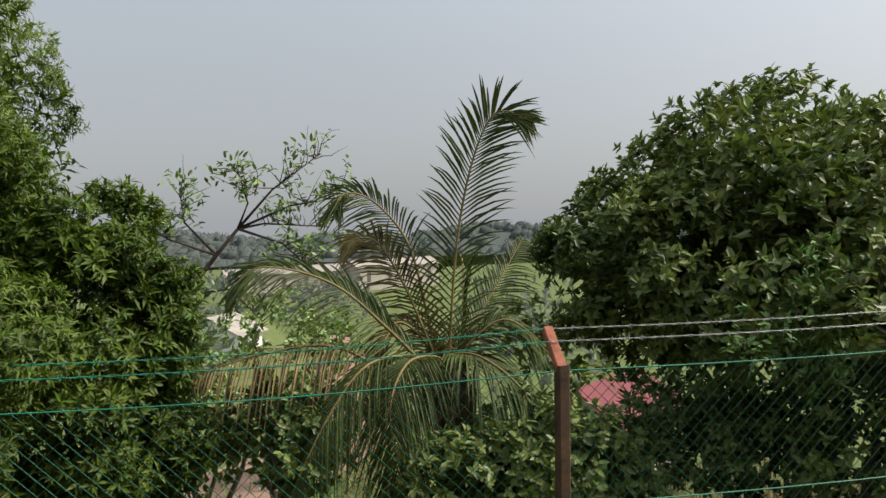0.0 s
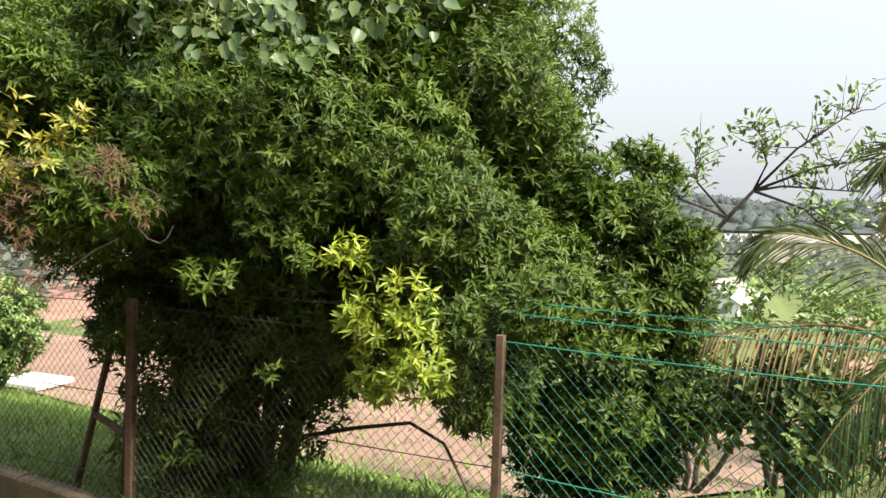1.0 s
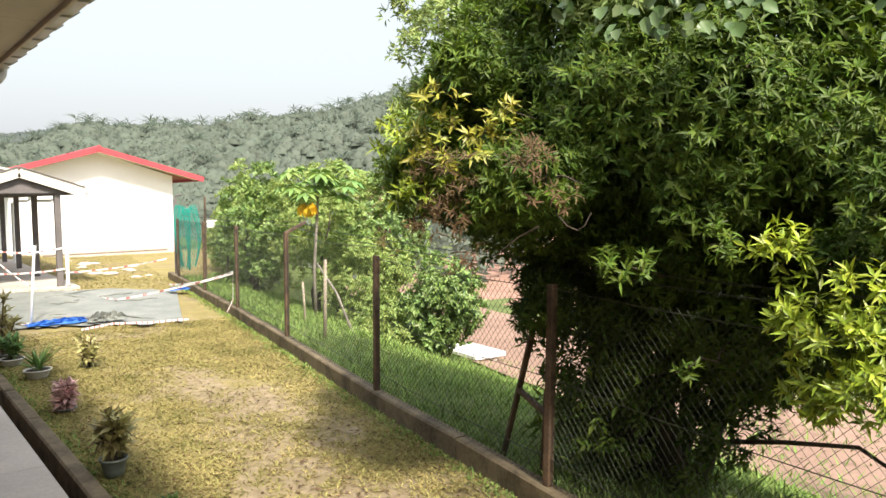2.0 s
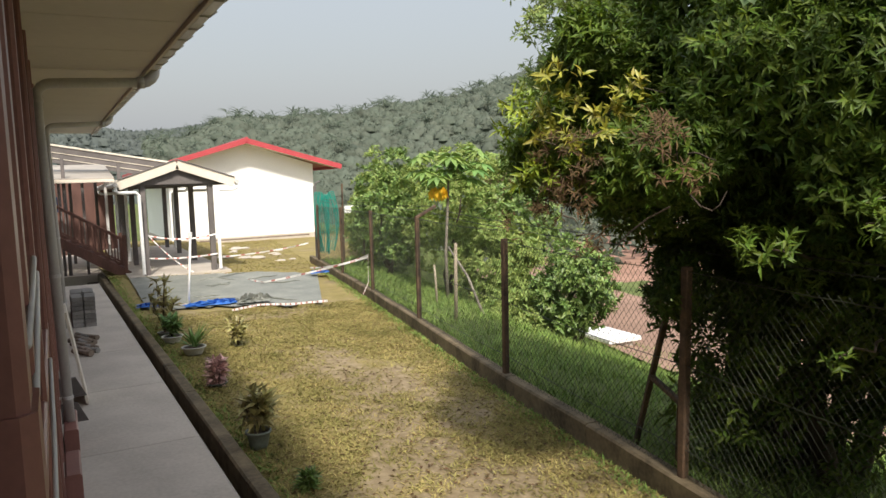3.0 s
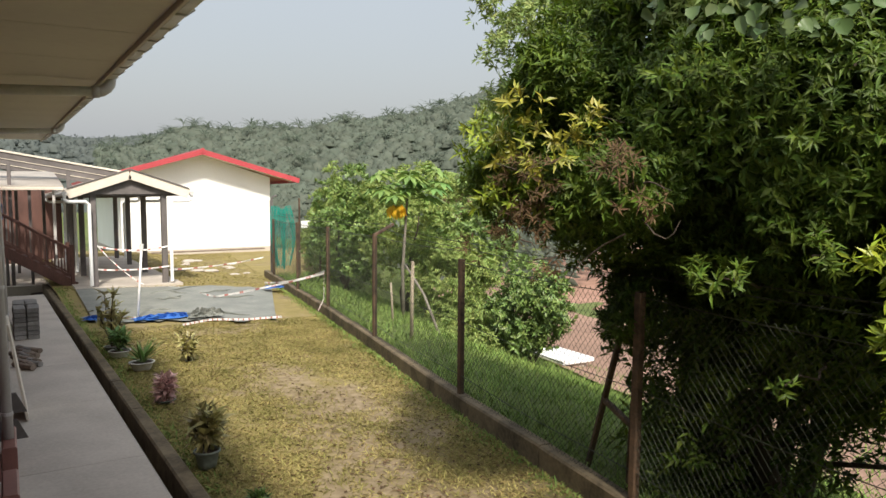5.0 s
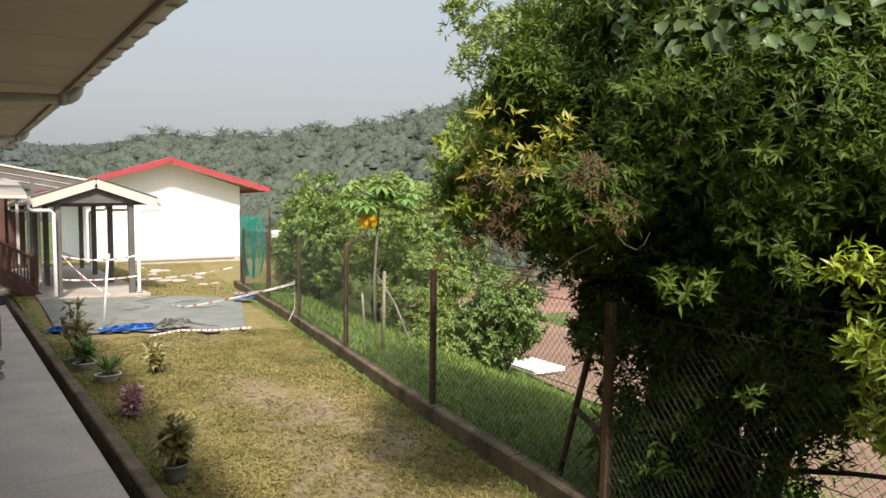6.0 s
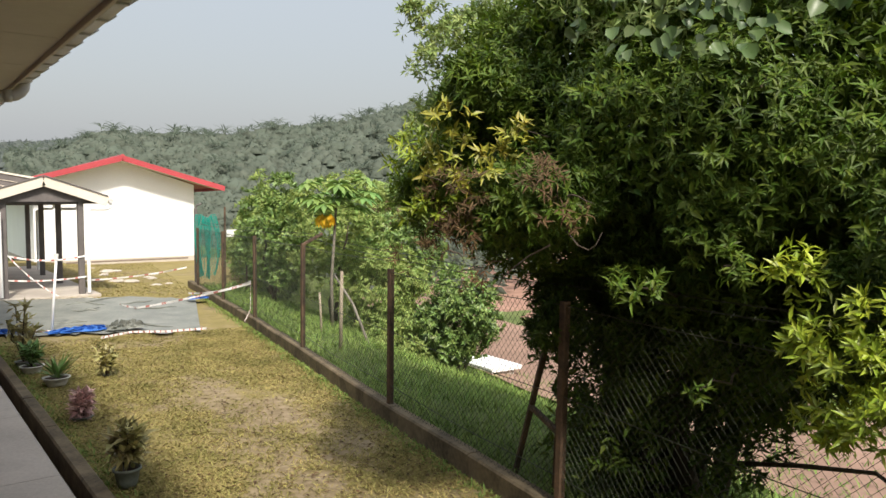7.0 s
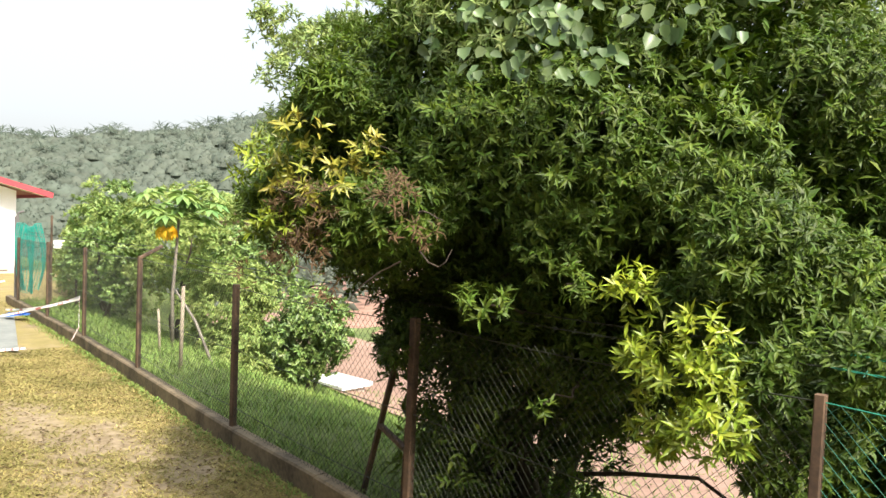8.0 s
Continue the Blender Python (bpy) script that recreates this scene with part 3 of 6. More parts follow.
so = Mesh()
XS = [-20.9 + 29.9 * i / 23 for i in range(24)]
for i in range(23):
    a, b = XS[i] + 0.006, XS[i + 1] - 0.006
    ya, yb = eave_y(a) - 0.10, eave_y(b) - 0.10
    so.add([(a, -6.2, EAVE_Z), (b, -6.2, EAVE_Z), (b, yb, EAVE_Z + 0.012), (a, ya, EAVE_Z + 0.012), (a, -6.2, EAVE_Z + 0.02), (b, -6.2, EAVE_Z + 0.02), (b, yb, EAVE_Z + 0.03), (a, ya, EAVE_Z + 0.03)],
           [(0, 3, 2, 1), (4, 5, 6, 7), (0, 1, 5, 4), (1, 2, 6, 5), (2, 3, 7, 6), (3, 0, 4, 7)])
part("soffit", so, M_SOFFIT, eave, level=True)
part("soffit_backing", Mesh().add([(-20.9, -6.2, EAVE_Z + 0.04), (9, -6.2, EAVE_Z + 0.04), (9, eave_y(9) - 0.09, EAVE_Z + 0.04), (-20.9, eave_y(-20.9) - 0.09, EAVE_Z + 0.04)], [(0, 1, 2, 3)]), M_SOFFIT, eave, level=True)
part("fascia_board", Mesh().bar((-20.9, eave_y(-20.9) - 0.085, EAVE_Z + 0.06), (9, eave_y(9) - 0.085, EAVE_Z + 0.06), 0.024, 0.16), M_CREAM, eave, level=True)
roof = Mesh()
for i in range(150):  # ribbed roofing sheet, overhanging
    a = -21.0 + 0.2 * i
    for x0, x1, h in ((a, a + 0.13, 0.0), (a + 0.13, a + 0.2, 0.035)):
        ya = eave_y(x0) + 0.09
        roof.add([(x0, ya, EAVE_Z + 0.17 + h), (x1, ya, EAVE_Z + 0.17 + h), (x1, -3, EAVE_Z + 1.3 + h), (x0, -3, EAVE_Z + 1.3 + h)], [(0, 1, 2, 3)])
part("roof_sheet", roof, M_ROOF_RED, eave, "red ribbed metal roof sheet", level=True)


def gutter_profile(x):
    y, z = eave_y(x) - 0.07, EAVE_Z + 0.02
    return [(x, y, z + 0.12), (x, y, z + 0.02), (x, y + 0.03, z - 0.005), (x, y + 0.085, z - 0.005), (x, y + 0.125, z + 0.03), (x, y + 0.135, z + 0.13), (x, y + 0.122, z + 0.13),
            (x, y + 0.112, z + 0.035), (x, y + 0.08, z + 0.012), (x, y + 0.03, z + 0.012), (x, y + 0.015, z + 0.03), (x, y + 0.015, z + 0.12)]


gut = Mesh()
gx = [-20.9 + 29.9 * i / 20 for i in range(21)]
gut.v = [p for x in gx for p in gutter_profile(x)]
gut.f = [(i * 12 + j, i * 12 + (j + 1) % 12, (i + 1) * 12 + (j + 1) % 12, (i + 1) * 12 + j) for i in range(20) for j in range(12)] + [tuple(range(12)), tuple(240 + j for j in range(11, -1, -1))]
gutter = part("gutter", gut, M_PVC, eave, "pale plastic gutter", level=True)
for i in range(62):
    x = -20.7 + 0.46 * i
    y = eave_y(x)
    part("gutter_bracket", Mesh().bar((x, y - 0.07, EAVE_Z + 0.010), (x, y + 0.012, EAVE_Z + 0.010), 0.03, 0.014).bar((x, y + 0.015, EAVE_Z + 0.012), (x, y + 0.058, EAVE_Z + 0.045), 0.03, 0.010), M_PVC, eave, level=True)


def downpipe(x, z0, bottom_y=0.20):
    ye, drop = eave_y(x), SLOPE * x
    t = thing("downpipe", (x, bottom_y, z0), "grey plastic downpipe with swan neck on the wall", "pipe", "downpipes on the building")
    z = EAVE_Z - 0.13 - drop
    top_y = bottom_y - 0.055
    pts = [(x, bottom_y, z0), (x, top_y, z - 0.13)] + [(x, top_y + 0.13 * (1 - math.cos(a)), z - 0.13 + 0.13 * math.sin(a)) for a in (0.4, 0.8, 1.2, 1.57)]
    part("upright_pipe", Mesh().tube(pts + [(x, ye - 0.13, z + 0.03)], 0.045, 14), M_PVC, t, smooth=True)
    neck = [(x, ye - 0.13 + 0.12 * math.sin(a), z + 0.03 + 0.12 * (1 - math.cos(a))) for a in (0, 0.4, 0.8, 1.2, 1.57)] + [(x, ye - 0.01, EAVE_Z + 0.03 - drop)]
    part("elbow", Mesh().tube(neck, 0.052, 14), M_PVC, t, smooth=True)
    part("collar", Mesh().tube([(x, ye - 0.17, z + 0.025), (x, ye - 0.11, z + 0.03)], 0.056, 14), M_PVC, t, smooth=True)
    for zz in (z - 0.16, 1.7, 0.55):
        py = bottom_y - 0.055 * (zz - z0) / (z - z0)
        part("pipe_clip", Mesh().tube([(x, py, zz - 0.015), (x, py, zz + 0.015)], 0.051, 14).bar((x, WALL_Y - 0.12, zz), (x, py - 0.04, zz), 0.02, 0.02), M_PVC, t)


downpipe(-7.81, 0.10)
downpipe(-14.6, 0.10)

# ---- the fence ----
POSTS = [-22.4, -18.5, -15.05, -11.31, -7.5, -4.18, -1.18, 1.70, 5.1, 8.6]
fence = thing("fence", (-7.5, fence_y(-7.5), 0), "chain-link fence on rusty red-brown posts with barbed wire arms", "fence", kind="")
kerb = Mesh()
for i in range(18):
    a, b = -24 + 1.85 * i, -24 + 1.85 * (i + 1) - 0.008
    kerb.bar((a, fence_y(a), -0.04 + 0.01 * math.sin(i * 1.3)), (b, fence_y(b), -0.04 + 0.01 * math.sin(i * 2.3)), 0.15, 0.34)
tagged(part("kerb", kerb, M_KERB), "damp mossy concrete kerb under the fence", "kerb", kind="structure")
TOP = 1.74
for i, x in enumerate(POSTS):
    y = fence_y(x)
    top = TOP + (0.13 if x < -9 else 0.0)
    w = 0.048 if x == -1.18 else 0.066
    pb = Mesh().bar((x, y, 0.05), (x + 0.01 * math.sin(i * 3), y, top), w, w, up=(0, 1, 0))
    post = part("post", pb, M_POST, fence)
    if x not in (-11.31, 1.70, 5.1, 8.6):
        continue
    out = 0.33 if x < -9 else 0.22
    part("arm", Mesh().bar((x, y - 0.01, top - 0.02), (x + 0.156 * out, y + out, top + 0.16), 0.055, 0.05), M_POST_RUST if x == 1.70 else M_POST, post, "rusty angled wire arm")


def chain_link(x0, x1, z0, z1, pitch, r, mat, bulge):
    """Two families of zigzag wires, woven front and back, as three-sided strands."""
    mb = Mesh()
    ln = math.hypot(x1 - x0, fence_y(x1) - fence_y(x0))
    ux, uy = (x1 - x0) / ln, (fence_y(x1) - fence_y(x0)) / ln
    h = z1 - z0

    def at(s, zz, o):
        b = bulge * math.sin(math.pi * s / ln) * math.sin(math.pi * (zz - z0) / h)
        return Vector((x0 + ux * s - uy * (o + b), fence_y(x0) + uy * s + ux * (o + b), zz))
    run = h  # strands lie at 45 degrees
    k = -int(run / pitch) - 1
    while k * pitch < ln:
        for sign in (1, -1):
            s0, s1 = k * pitch, k * pitch + run
            a, b = max(s0, 0), min(s1, ln)
            if b - a > 0.02:
                cuts = [a + (b - a) * q / 4 for q in range(5)]
                pts = [at(s, z0 + (s - s0) if sign > 0 else z1 - (s - s0), 0.004 * sign) for s in cuts]
                mb.tube(pts, r, 3, cap=False)
        k += 1
    return mb


for i in range(len(POSTS) - 1):
    a, b = POSTS[i], POSTS[i + 1]
    green = a > -2
    top = TOP + (0.1 if a < -9 else -0.03)
    mesh_ = part("chain_link_panel", chain_link(a, b, 0.13, top, 0.075, 0.0020 if a > -2 else 0.0016, M_WIRE, 0.03), M_MESH_GREEN if green else M_WIRE, fence,
                 "green plastic-coated chain link" if green else "chain link in shade-darkened wire")
    for zz in (0.35, 1.0, top):
        mid = [(a + (b - a) * q / 8, fence_y(a + (b - a) * q / 8) - 0.01, zz - 0.03 * math.sin(math.pi * q / 8)) for q in range(9)]
        part("line_wire", Mesh().tube(mid, 0.0035, 4), M_WIRE_GREEN if green else M_WIRE, fence)


def barbed(a, b, out, za, zb, sag):
    mb, n = Mesh(), 60
    for ph in (0, math.pi):
        mb.tube([(a + (b - a) * q / n, fence_y(a + (b - a) * q / n) + out + 0.004 * math.cos(q * 1.9 + ph),
                  za + (zb - za) * q / n - sag * math.sin(math.pi * q / n) + 0.004 * math.sin(q * 1.9 + ph)) for q in range(n + 1)], 0.0022, 4)
    for q in range(3, n, 3):
        x = a + (b - a) * q / n
        p = Vector((x, fence_y(x) + out, za + (zb - za) * q / n - sag * math.sin(math.pi * q / n)))
        for d in (Vector((0.3, 0.6, 0.8)), Vector((-0.3, 0.7, -0.7))):
            mb.tube([p - d * 0.018, p + d * 0.018], 0.0015, 3)
    return mb


for i in range(len(POSTS) - 1):
    a, b = POSTS[i], POSTS[i + 1]
    ta, tb = (TOP + (0.13 if x < -9 else 0) for x in (a, b))
    for out, up in ((0.10, 0.11), (0.21, 0.165)):
        # left of x = -2 the barbed wire takes the darkened wire colour
        part("barbed_wire", barbed(a, b, out, ta + up, tb + up, 0.03), M_WIRE_GREEN if -2 < a < 0 else M_WIRE if a < -2 else M_WIRE_BARB, fence, "twisted barbed wire")
# raking struts behind the third post
cx = -4.18
for a, c in (((-5.2, 4.75, -0.1), (-4.55, 4.5, 1.35)), ((-4.62, 4.7, -0.1), (-4.3, 4.4, 0.85)), ((-4.83, 4.6, 0.72), (-4.18, 4.34, 0.66))):
    part("strut", Mesh().bar(a, c, 0.045, 0.045), M_POST, fence)

# ---- white house ----
house = thing("house", (-38, 8.3, 0), "white-walled bungalow with a red metal gable roof", "house")
HY0, HY1, HR, HX = 4.75, 11.63, 8.19, -36.0
hb = Mesh().add([(HX, HY0, -0.1), (HX, HY1, -0.1), (HX, HY1, 3.57), (HX, HR, 4.65), (HX, HY0, 3.57)] + [(-46, HY0, -0.1), (-46, HY1, -0.1), (-46, HY1, 3.57), (-46, HR, 4.65), (-46, HY0, 3.57)],
                [(0, 1, 2, 3, 4), (9, 8, 7, 6, 5), (0, 5, 6, 1), (1, 6, 7, 2), (2, 7, 8, 3), (3, 8, 9, 4), (4, 9, 5, 0)])
part("wall", hb, M_WHITE, house)
part("plinth", Mesh().box(-46.02, HX + 0.03, HY0 - 0.03, HY1 + 0.03, -0.1, 0.16), M_CONCRETE, house)
for sgn in (-1, 1):
    rf = Mesh()
    e, ze = HR + sgn * 4.6, 3.47
    L = math.hypot(4.6, 4.77 - ze)
    for i in range(56):
        x0 = -46.8 + 0.21 * i
        for xa, xb, h in ((x0, x0 + 0.15, 0), (x0 + 0.15, x0 + 0.21, 0.03)):
            rf.add([(xa, HR, 4.77 + h), (xb, HR, 4.77 + h), (xb, e, ze + h), (xa, e, ze + h), (xa, HR, 4.75), (xb, HR, 4.75), (xb, e, ze - 0.02), (xa, e, ze - 0.02)],
                   [(0, 1, 2, 3), (7, 6, 5, 4), (2, 6, 7, 3)] + [(0, 3, 7, 4), (1, 5, 6, 2)])
    part("roof_slope", rf, M_ROOF_RED, house)
    part("barge_board", Mesh().bar((-35.0, HR - sgn * 0.0, 4.69), (-35.0, e, ze - 0.08), 0.03, 0.24), M_ROOF_RED, house)
    part("eave_fascia", Mesh().bar((-35.0, e, ze - 0.07), (-46.8, e, ze - 0.07), 0.03, 0.18), M_ROOF_RED, house)
part("verge_soffit", Mesh().add([(-35.02, HR, 4.61), (HX, HR, 4.61), (HX, HR + 4.5, 3.37), (-35.02, HR + 4.5, 3.37), (HX, HR - 4.5, 3.37), (-35.02, HR - 4.5, 3.37)], [(0, 1, 2, 3), (0, 5, 4, 1)]), M_SOFFIT, house)
part("ridge_cap", Mesh().tube([(-34.98, HR, 4.78), (-46.8, HR, 4.78)], 0.09, 8), M_ROOF_RED, house)

# ---- covered way with gable porch ----
porch = thing("porch", (-21.5, 3.2, 0), "open covered walkway with a cream-fasciaed gable roof on dark columns", "porch")
PR, PZ, PE, PX, PB = 3.13, 3.27, 1.50, -21.2, -33.0
part("floor_slab", Mesh().box(PB, PX + 0.1, 1.75, 4.4, -0.2, 0.20), M_CONCRETE, porch)
for sgn in (-1, 1):
    e, ze = PR + sgn * PE, 2.76
    part("roof_slope", Mesh().add([(PX, PR, PZ), (PB, PR, PZ), (PB, e, ze), (PX, e, ze), (PX, PR, PZ - 0.05), (PB, PR, PZ - 0.05), (PB, e, ze - 0.05), (PX, e, ze - 0.05)],
                                  [(0, 1, 2, 3), (7, 6, 5, 4), (0, 3, 7, 4), (3, 2, 6, 7), (1, 5, 6, 2)]), M_ROOF_PALE, porch)
    part("barge_board", Mesh().bar((PX + 0.02, PR, PZ - 0.10), (PX + 0.02, e, ze - 0.11), 0.04, 0.27), M_CREAM, porch)
    part("roof_trim", Mesh().bar((PX + 0.03, PR, PZ + 0.03), (PX + 0.03, e - sgn * 0.0, ze + 0.03), 0.08, 0.03), M_DARKPOST, porch)
    part("eave_fascia", Mesh().bar((PX, e, ze - 0.08), (PB, e, ze - 0.08), 0.04, 0.16), M_CREAM, porch)
    part("gutter", Mesh().tube([(PX + 0.1, e + sgn * 0.06, ze - 0.1), (PB, e + sgn * 0.06, ze - 0.1)], 0.06, 8), M_PVC, porch)
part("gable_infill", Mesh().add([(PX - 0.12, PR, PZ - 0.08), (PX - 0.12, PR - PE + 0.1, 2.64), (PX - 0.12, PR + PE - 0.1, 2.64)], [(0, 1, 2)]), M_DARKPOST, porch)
for i in range(4):
    x = PX - 0.25 - 3.4 * i
    for y in (2.24, 4.0):
        part("column", Mesh().bar((x, y, 0.19), (x, y, 2.70), 0.15, 0.15, up=(0, 1, 0)), M_DARKPOST, porch)
    part("tie_beam", Mesh().bar((x, 1.8, 2.66), (x, 4.48, 2.66), 0.08, 0.14), M_DARKPOST, porch)
for x in (PX + 0.02, PX - 4.5, PX - 9.0):
    for y, sgn in ((2.13, -1), (4.13, 1)):
        e = PR + sgn * (PE + 0.06)
        part("downpipe", Mesh().tube([(x, e, 2.60), (x, e, 2.50), (x, e - sgn * 0.08, 2.45), (x, y + sgn * 0.08, 2.45), (x, y, 2.37), (x, y, 0.25)], 0.045, 8), M_WHITE, porch, "white plastic downpipe")

# stair with railing and its own roof, at the building's end
stair = thing("staircase", (-22.6, 0.6, 0), "brown timber outdoor staircase with balustrade under a sloping roof", "staircase")
for k_ in range(9):
    y, z = 1.68 - 0.27 * k_, 0.12 + 0.17 * (k_ + 1)
    part("tread", Mesh().bar((-23.9, y, z), (-22.5, y, z), 0.27, 0.05), M_BROWN_DULL, stair)
for x in (-22.48, -23.92):
    part("stringer", Mesh().bar((x, 1.85, 0.12), (x, -0.9, 1.86), 0.05, 0.26), M_BROWN_DULL, stair)
    rail = part("handrail", Mesh().bar((x, 1.75, 1.14), (x, -0.9, 2.82), 0.06, 0.07), M_BROWN_DULL, stair)
    part("lower_rail", Mesh().bar((x, 1.75, 0.42), (x, -0.9, 2.10), 0.04, 0.05), M_BROWN_DULL, stair)
    for k_ in range(16):
        y = 1.68 - 0.16 * k_
        z = 0.42 + (1.75 - y) * 0.634
        part("baluster", Mesh().bar((x, y, z), (x, y, z + 0.72), 0.035, 0.035, up=(0, 1, 0)), M_BROWN_DULL, stair)
    part("newel", Mesh().bar((x, 1.78, 0.1), (x, 1.78, 1.28), 0.1, 0.1, up=(0, 1, 0)), M_BROWN_DULL, stair)
for x in (-22.2, -25.6, -29.6):
    part("rafter", Mesh().bar((x, -2.5, 4.25), (x, 3.15, 3.25), 0.05, 0.05), M_CREAM, stair, "cream-painted sloping rafter")
    # dark bands and panels added for the dark tone between the rafters
    part("purlin", Mesh().bar((x - 0.03, -2.5, 4.14), (x - 0.03, 3.15, 3.14), 0.05, 0.13), M_DARKPOST, stair, "dark band under the rafter")
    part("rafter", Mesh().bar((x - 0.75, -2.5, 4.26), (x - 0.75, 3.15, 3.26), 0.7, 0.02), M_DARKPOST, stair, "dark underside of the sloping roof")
for y in (-1.2, 0.4, 1.9):
    part("roof_post", Mesh().bar((-24.5, y, 0.0), (-24.5, y, 3.9 - 0.18 * (y + 1.2)), 0.1, 0.1, up=(0, 1, 0)), M_DARKPOST, stair)

# covered passage running off behind the stair
passage = thing("passage", (-26, -1, 0), "long dark open passage with a cream eave on thin posts", "shelter")
part("roof", Mesh().add([(-24.3, -8, 2.92), (-24.3, 1.75, 2.92), (-29, 1.75, 3.5), (-29, -8, 3.5), (-24.3, -8, 2.86), (-24.3, 1.75, 2.86), (-29, 1.75, 3.44), (-29, -8, 3.44)],
                        [(0, 1, 2, 3), (7, 6, 5, 4), (0, 4, 5, 1), (1, 5, 6, 2)]), M_ROOF_PALE, passage)
part("eave_fascia", Mesh().bar((-24.28, -8, 2.84), (-24.28, 1.75, 2.84), 0.04, 0.09), M_CREAM, passage)
# added closing wall; its dark brown stands in for the passage's shade
part("back_wall", Mesh().box(-33.2, -33.0, -8, 2.2, -0.2, 3.3), M_BROWN_DULL, passage)
part("floor_slab", Mesh().box(-33, -24.1, -8, 1.74, -0.2, 0.06), M_CONCRETE, passage)
for i in range(9):
    part("post", Mesh().bar((-24.45, 1.5 - 0.62 * i, 0.05), (-24.45, 1.5 - 0.62 * i, 2.85), 0.08, 0.08, up=(0, 1, 0)), M_DARKPOST if i % 3 else M_PVC, passage)
    part("post", Mesh().bar((-28.6, 1.4 - 0.8 * i, 0.05), (-28.6, 1.4 - 0.8 * i, 3.4), 0.1, 0.1, up=(0, 1, 0)), M_DARKPOST, passage)
bs = thing("blue_sheet", (-27.5, -0.4, 1.9), "blue plastic sheet hung in the passage", "tarpaulin")
part("sheet", Mesh().bar((-27.5, -1.4, 2.15), (-27.5, 0.2, 2.15), 0.02, 0.5), M_BLUE, bs)
# ---- trees ----
def limb(rng, a, b, r0, r1, bend=0.12, n=7):
    a, b = Vector(a), Vector(b)
    pts, ln = [], (b - a).length
    off = Vector(rng.normal(0, 1, 3)) * bend * ln
    for i in range(n):
        t = i / (n - 1)
        pts.append(a.lerp(b, t) + off * math.sin(math.pi * t) + Vector(rng.normal(0, 1, 3)) * 0.015 * ln * (0 < i < n - 1))
    return pts, [r0 + (r1 - r0) * i / (n - 1) for i in range(n)]


# brighter copy of the leaf: haze and skylight on top put into colour
M_LEAF_TOP = leaf_material("haze_lit_top_leaf", (0.27, 0.34, 0.11), (0.14, 0.21, 0.065), rough=0.55, spec=0.3, translucent=0.25)


# the large glossy tree that leans over the fence
def big_tree():
    rng = np.random.default_rng(11)
    base = (-4.1, 5.9, ground_z(-4.1, 5.9) - 0.05)
    t = thing("tree", base, "dense dark narrow-leaved tree overhanging the fence, with lime shoots", "tree")
    tr = Mesh()
    for dx, dy, top in ((0, 0, (-4.0, 5.9, 3.4)), (0.2, -0.15, (-3.0, 5.2, 3.2)), (-0.25, 0.1, (-5.2, 6.0, 3.3)), (0.1, 0.25, (-3.6, 6.8, 3.6)), (-0.1, -0.25, (-4.6, 5.0, 2.9))):
        tr.tube(*limb(rng, (base[0] + dx, base[1] + dy, base[2]), top, 0.10, 0.04, 0.06), 9)
    part("trunk", tr, M_BARK, t, smooth=True)
    part("limb", Mesh().tube([(-3.7, 5.7, 0.3), (-2.8, 5.3, 0.62), (-2.2, 5.05, 0.80), (-1.85, 4.85, 0.74), (-1.6, 4.65, 0.5), (-1.55, 4.6, 0.2)], [0.022, 0.018, 0.014, 0.012, 0.010, 0.007], 8), M_BARK, t, smooth=True)
    C0, R0 = (-3.55, 5.9, 3.05), (2.5, 2.5, 2.45)

    def clears_view_edge(c):
        """Cuts low foliage by angle about the camera, fitted to the crown's outline in its view."""
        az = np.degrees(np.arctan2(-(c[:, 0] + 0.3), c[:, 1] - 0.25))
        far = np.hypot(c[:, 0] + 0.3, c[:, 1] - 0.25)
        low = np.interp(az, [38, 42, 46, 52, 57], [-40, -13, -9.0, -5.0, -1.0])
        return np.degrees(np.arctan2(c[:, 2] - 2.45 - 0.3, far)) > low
    # rounded boughs over the dome, each tipped with whorls of leaves; a deep hollow low down on the lawn side
    m = 132
    gold = np.arange(m) + 0.5
    zz, ph = 1 - 2 * gold / m, gold * 2.39996
    O = np.stack([np.sqrt(1 - zz * zz) * np.cos(ph), np.sqrt(1 - zz * zz) * np.sin(ph), zz], 1)
    O = unit(O + rng.normal(0, 0.09, O.shape))
    cl = C0 + O * np.array(R0) * rng.uniform(0.76, 0.93, (m, 1))
    cl[:, 0] += 0.16 * np.maximum(-3.7 - cl[:, 0], 0)
    # bearing about the camera; the hollow is fitted to its view
    turn = np.degrees(np.arctan2(-(cl[:, 0] + 0.3), cl[:, 1] - 0.25))
    hollow = ((turn > 26) & (cl[:, 2] < np.interp(turn, [26, 31, 42, 50], [2.5, 2.85, 2.95, 2.6]))).astype(float)[:, None]
    under = np.clip((2.3 - cl[:, 2:]) / 1.5, 0, 1)
    cl[:, :2] = C0[:2] + (cl[:, :2] - C0[:2]) * (1 - 0.25 * under) * (1 - 0.36 * hollow)
    keep = (cl[:, 2] > 0.6) & ~((cl[:, 2] < 1.2) & (cl[:, 0] > -3.3)) & clears_view_edge(cl)
    cl, O, hollow = cl[keep], O[keep], hollow[keep]
    # a side bough hanging out over the fence towards the lawn
    bc, bo = shell(rng, 26, (-5.0, 4.55, 3.0), (0.95, 0.8, 1.15), 0.65, 0.1, seed=12)
    low = 2.0 + 0.5 * np.clip(-4.6 - bc[:, 0], -0.6, 0.6)
    bc, bo = bc[bc[:, 2] > low], bo[bc[:, 2] > low]
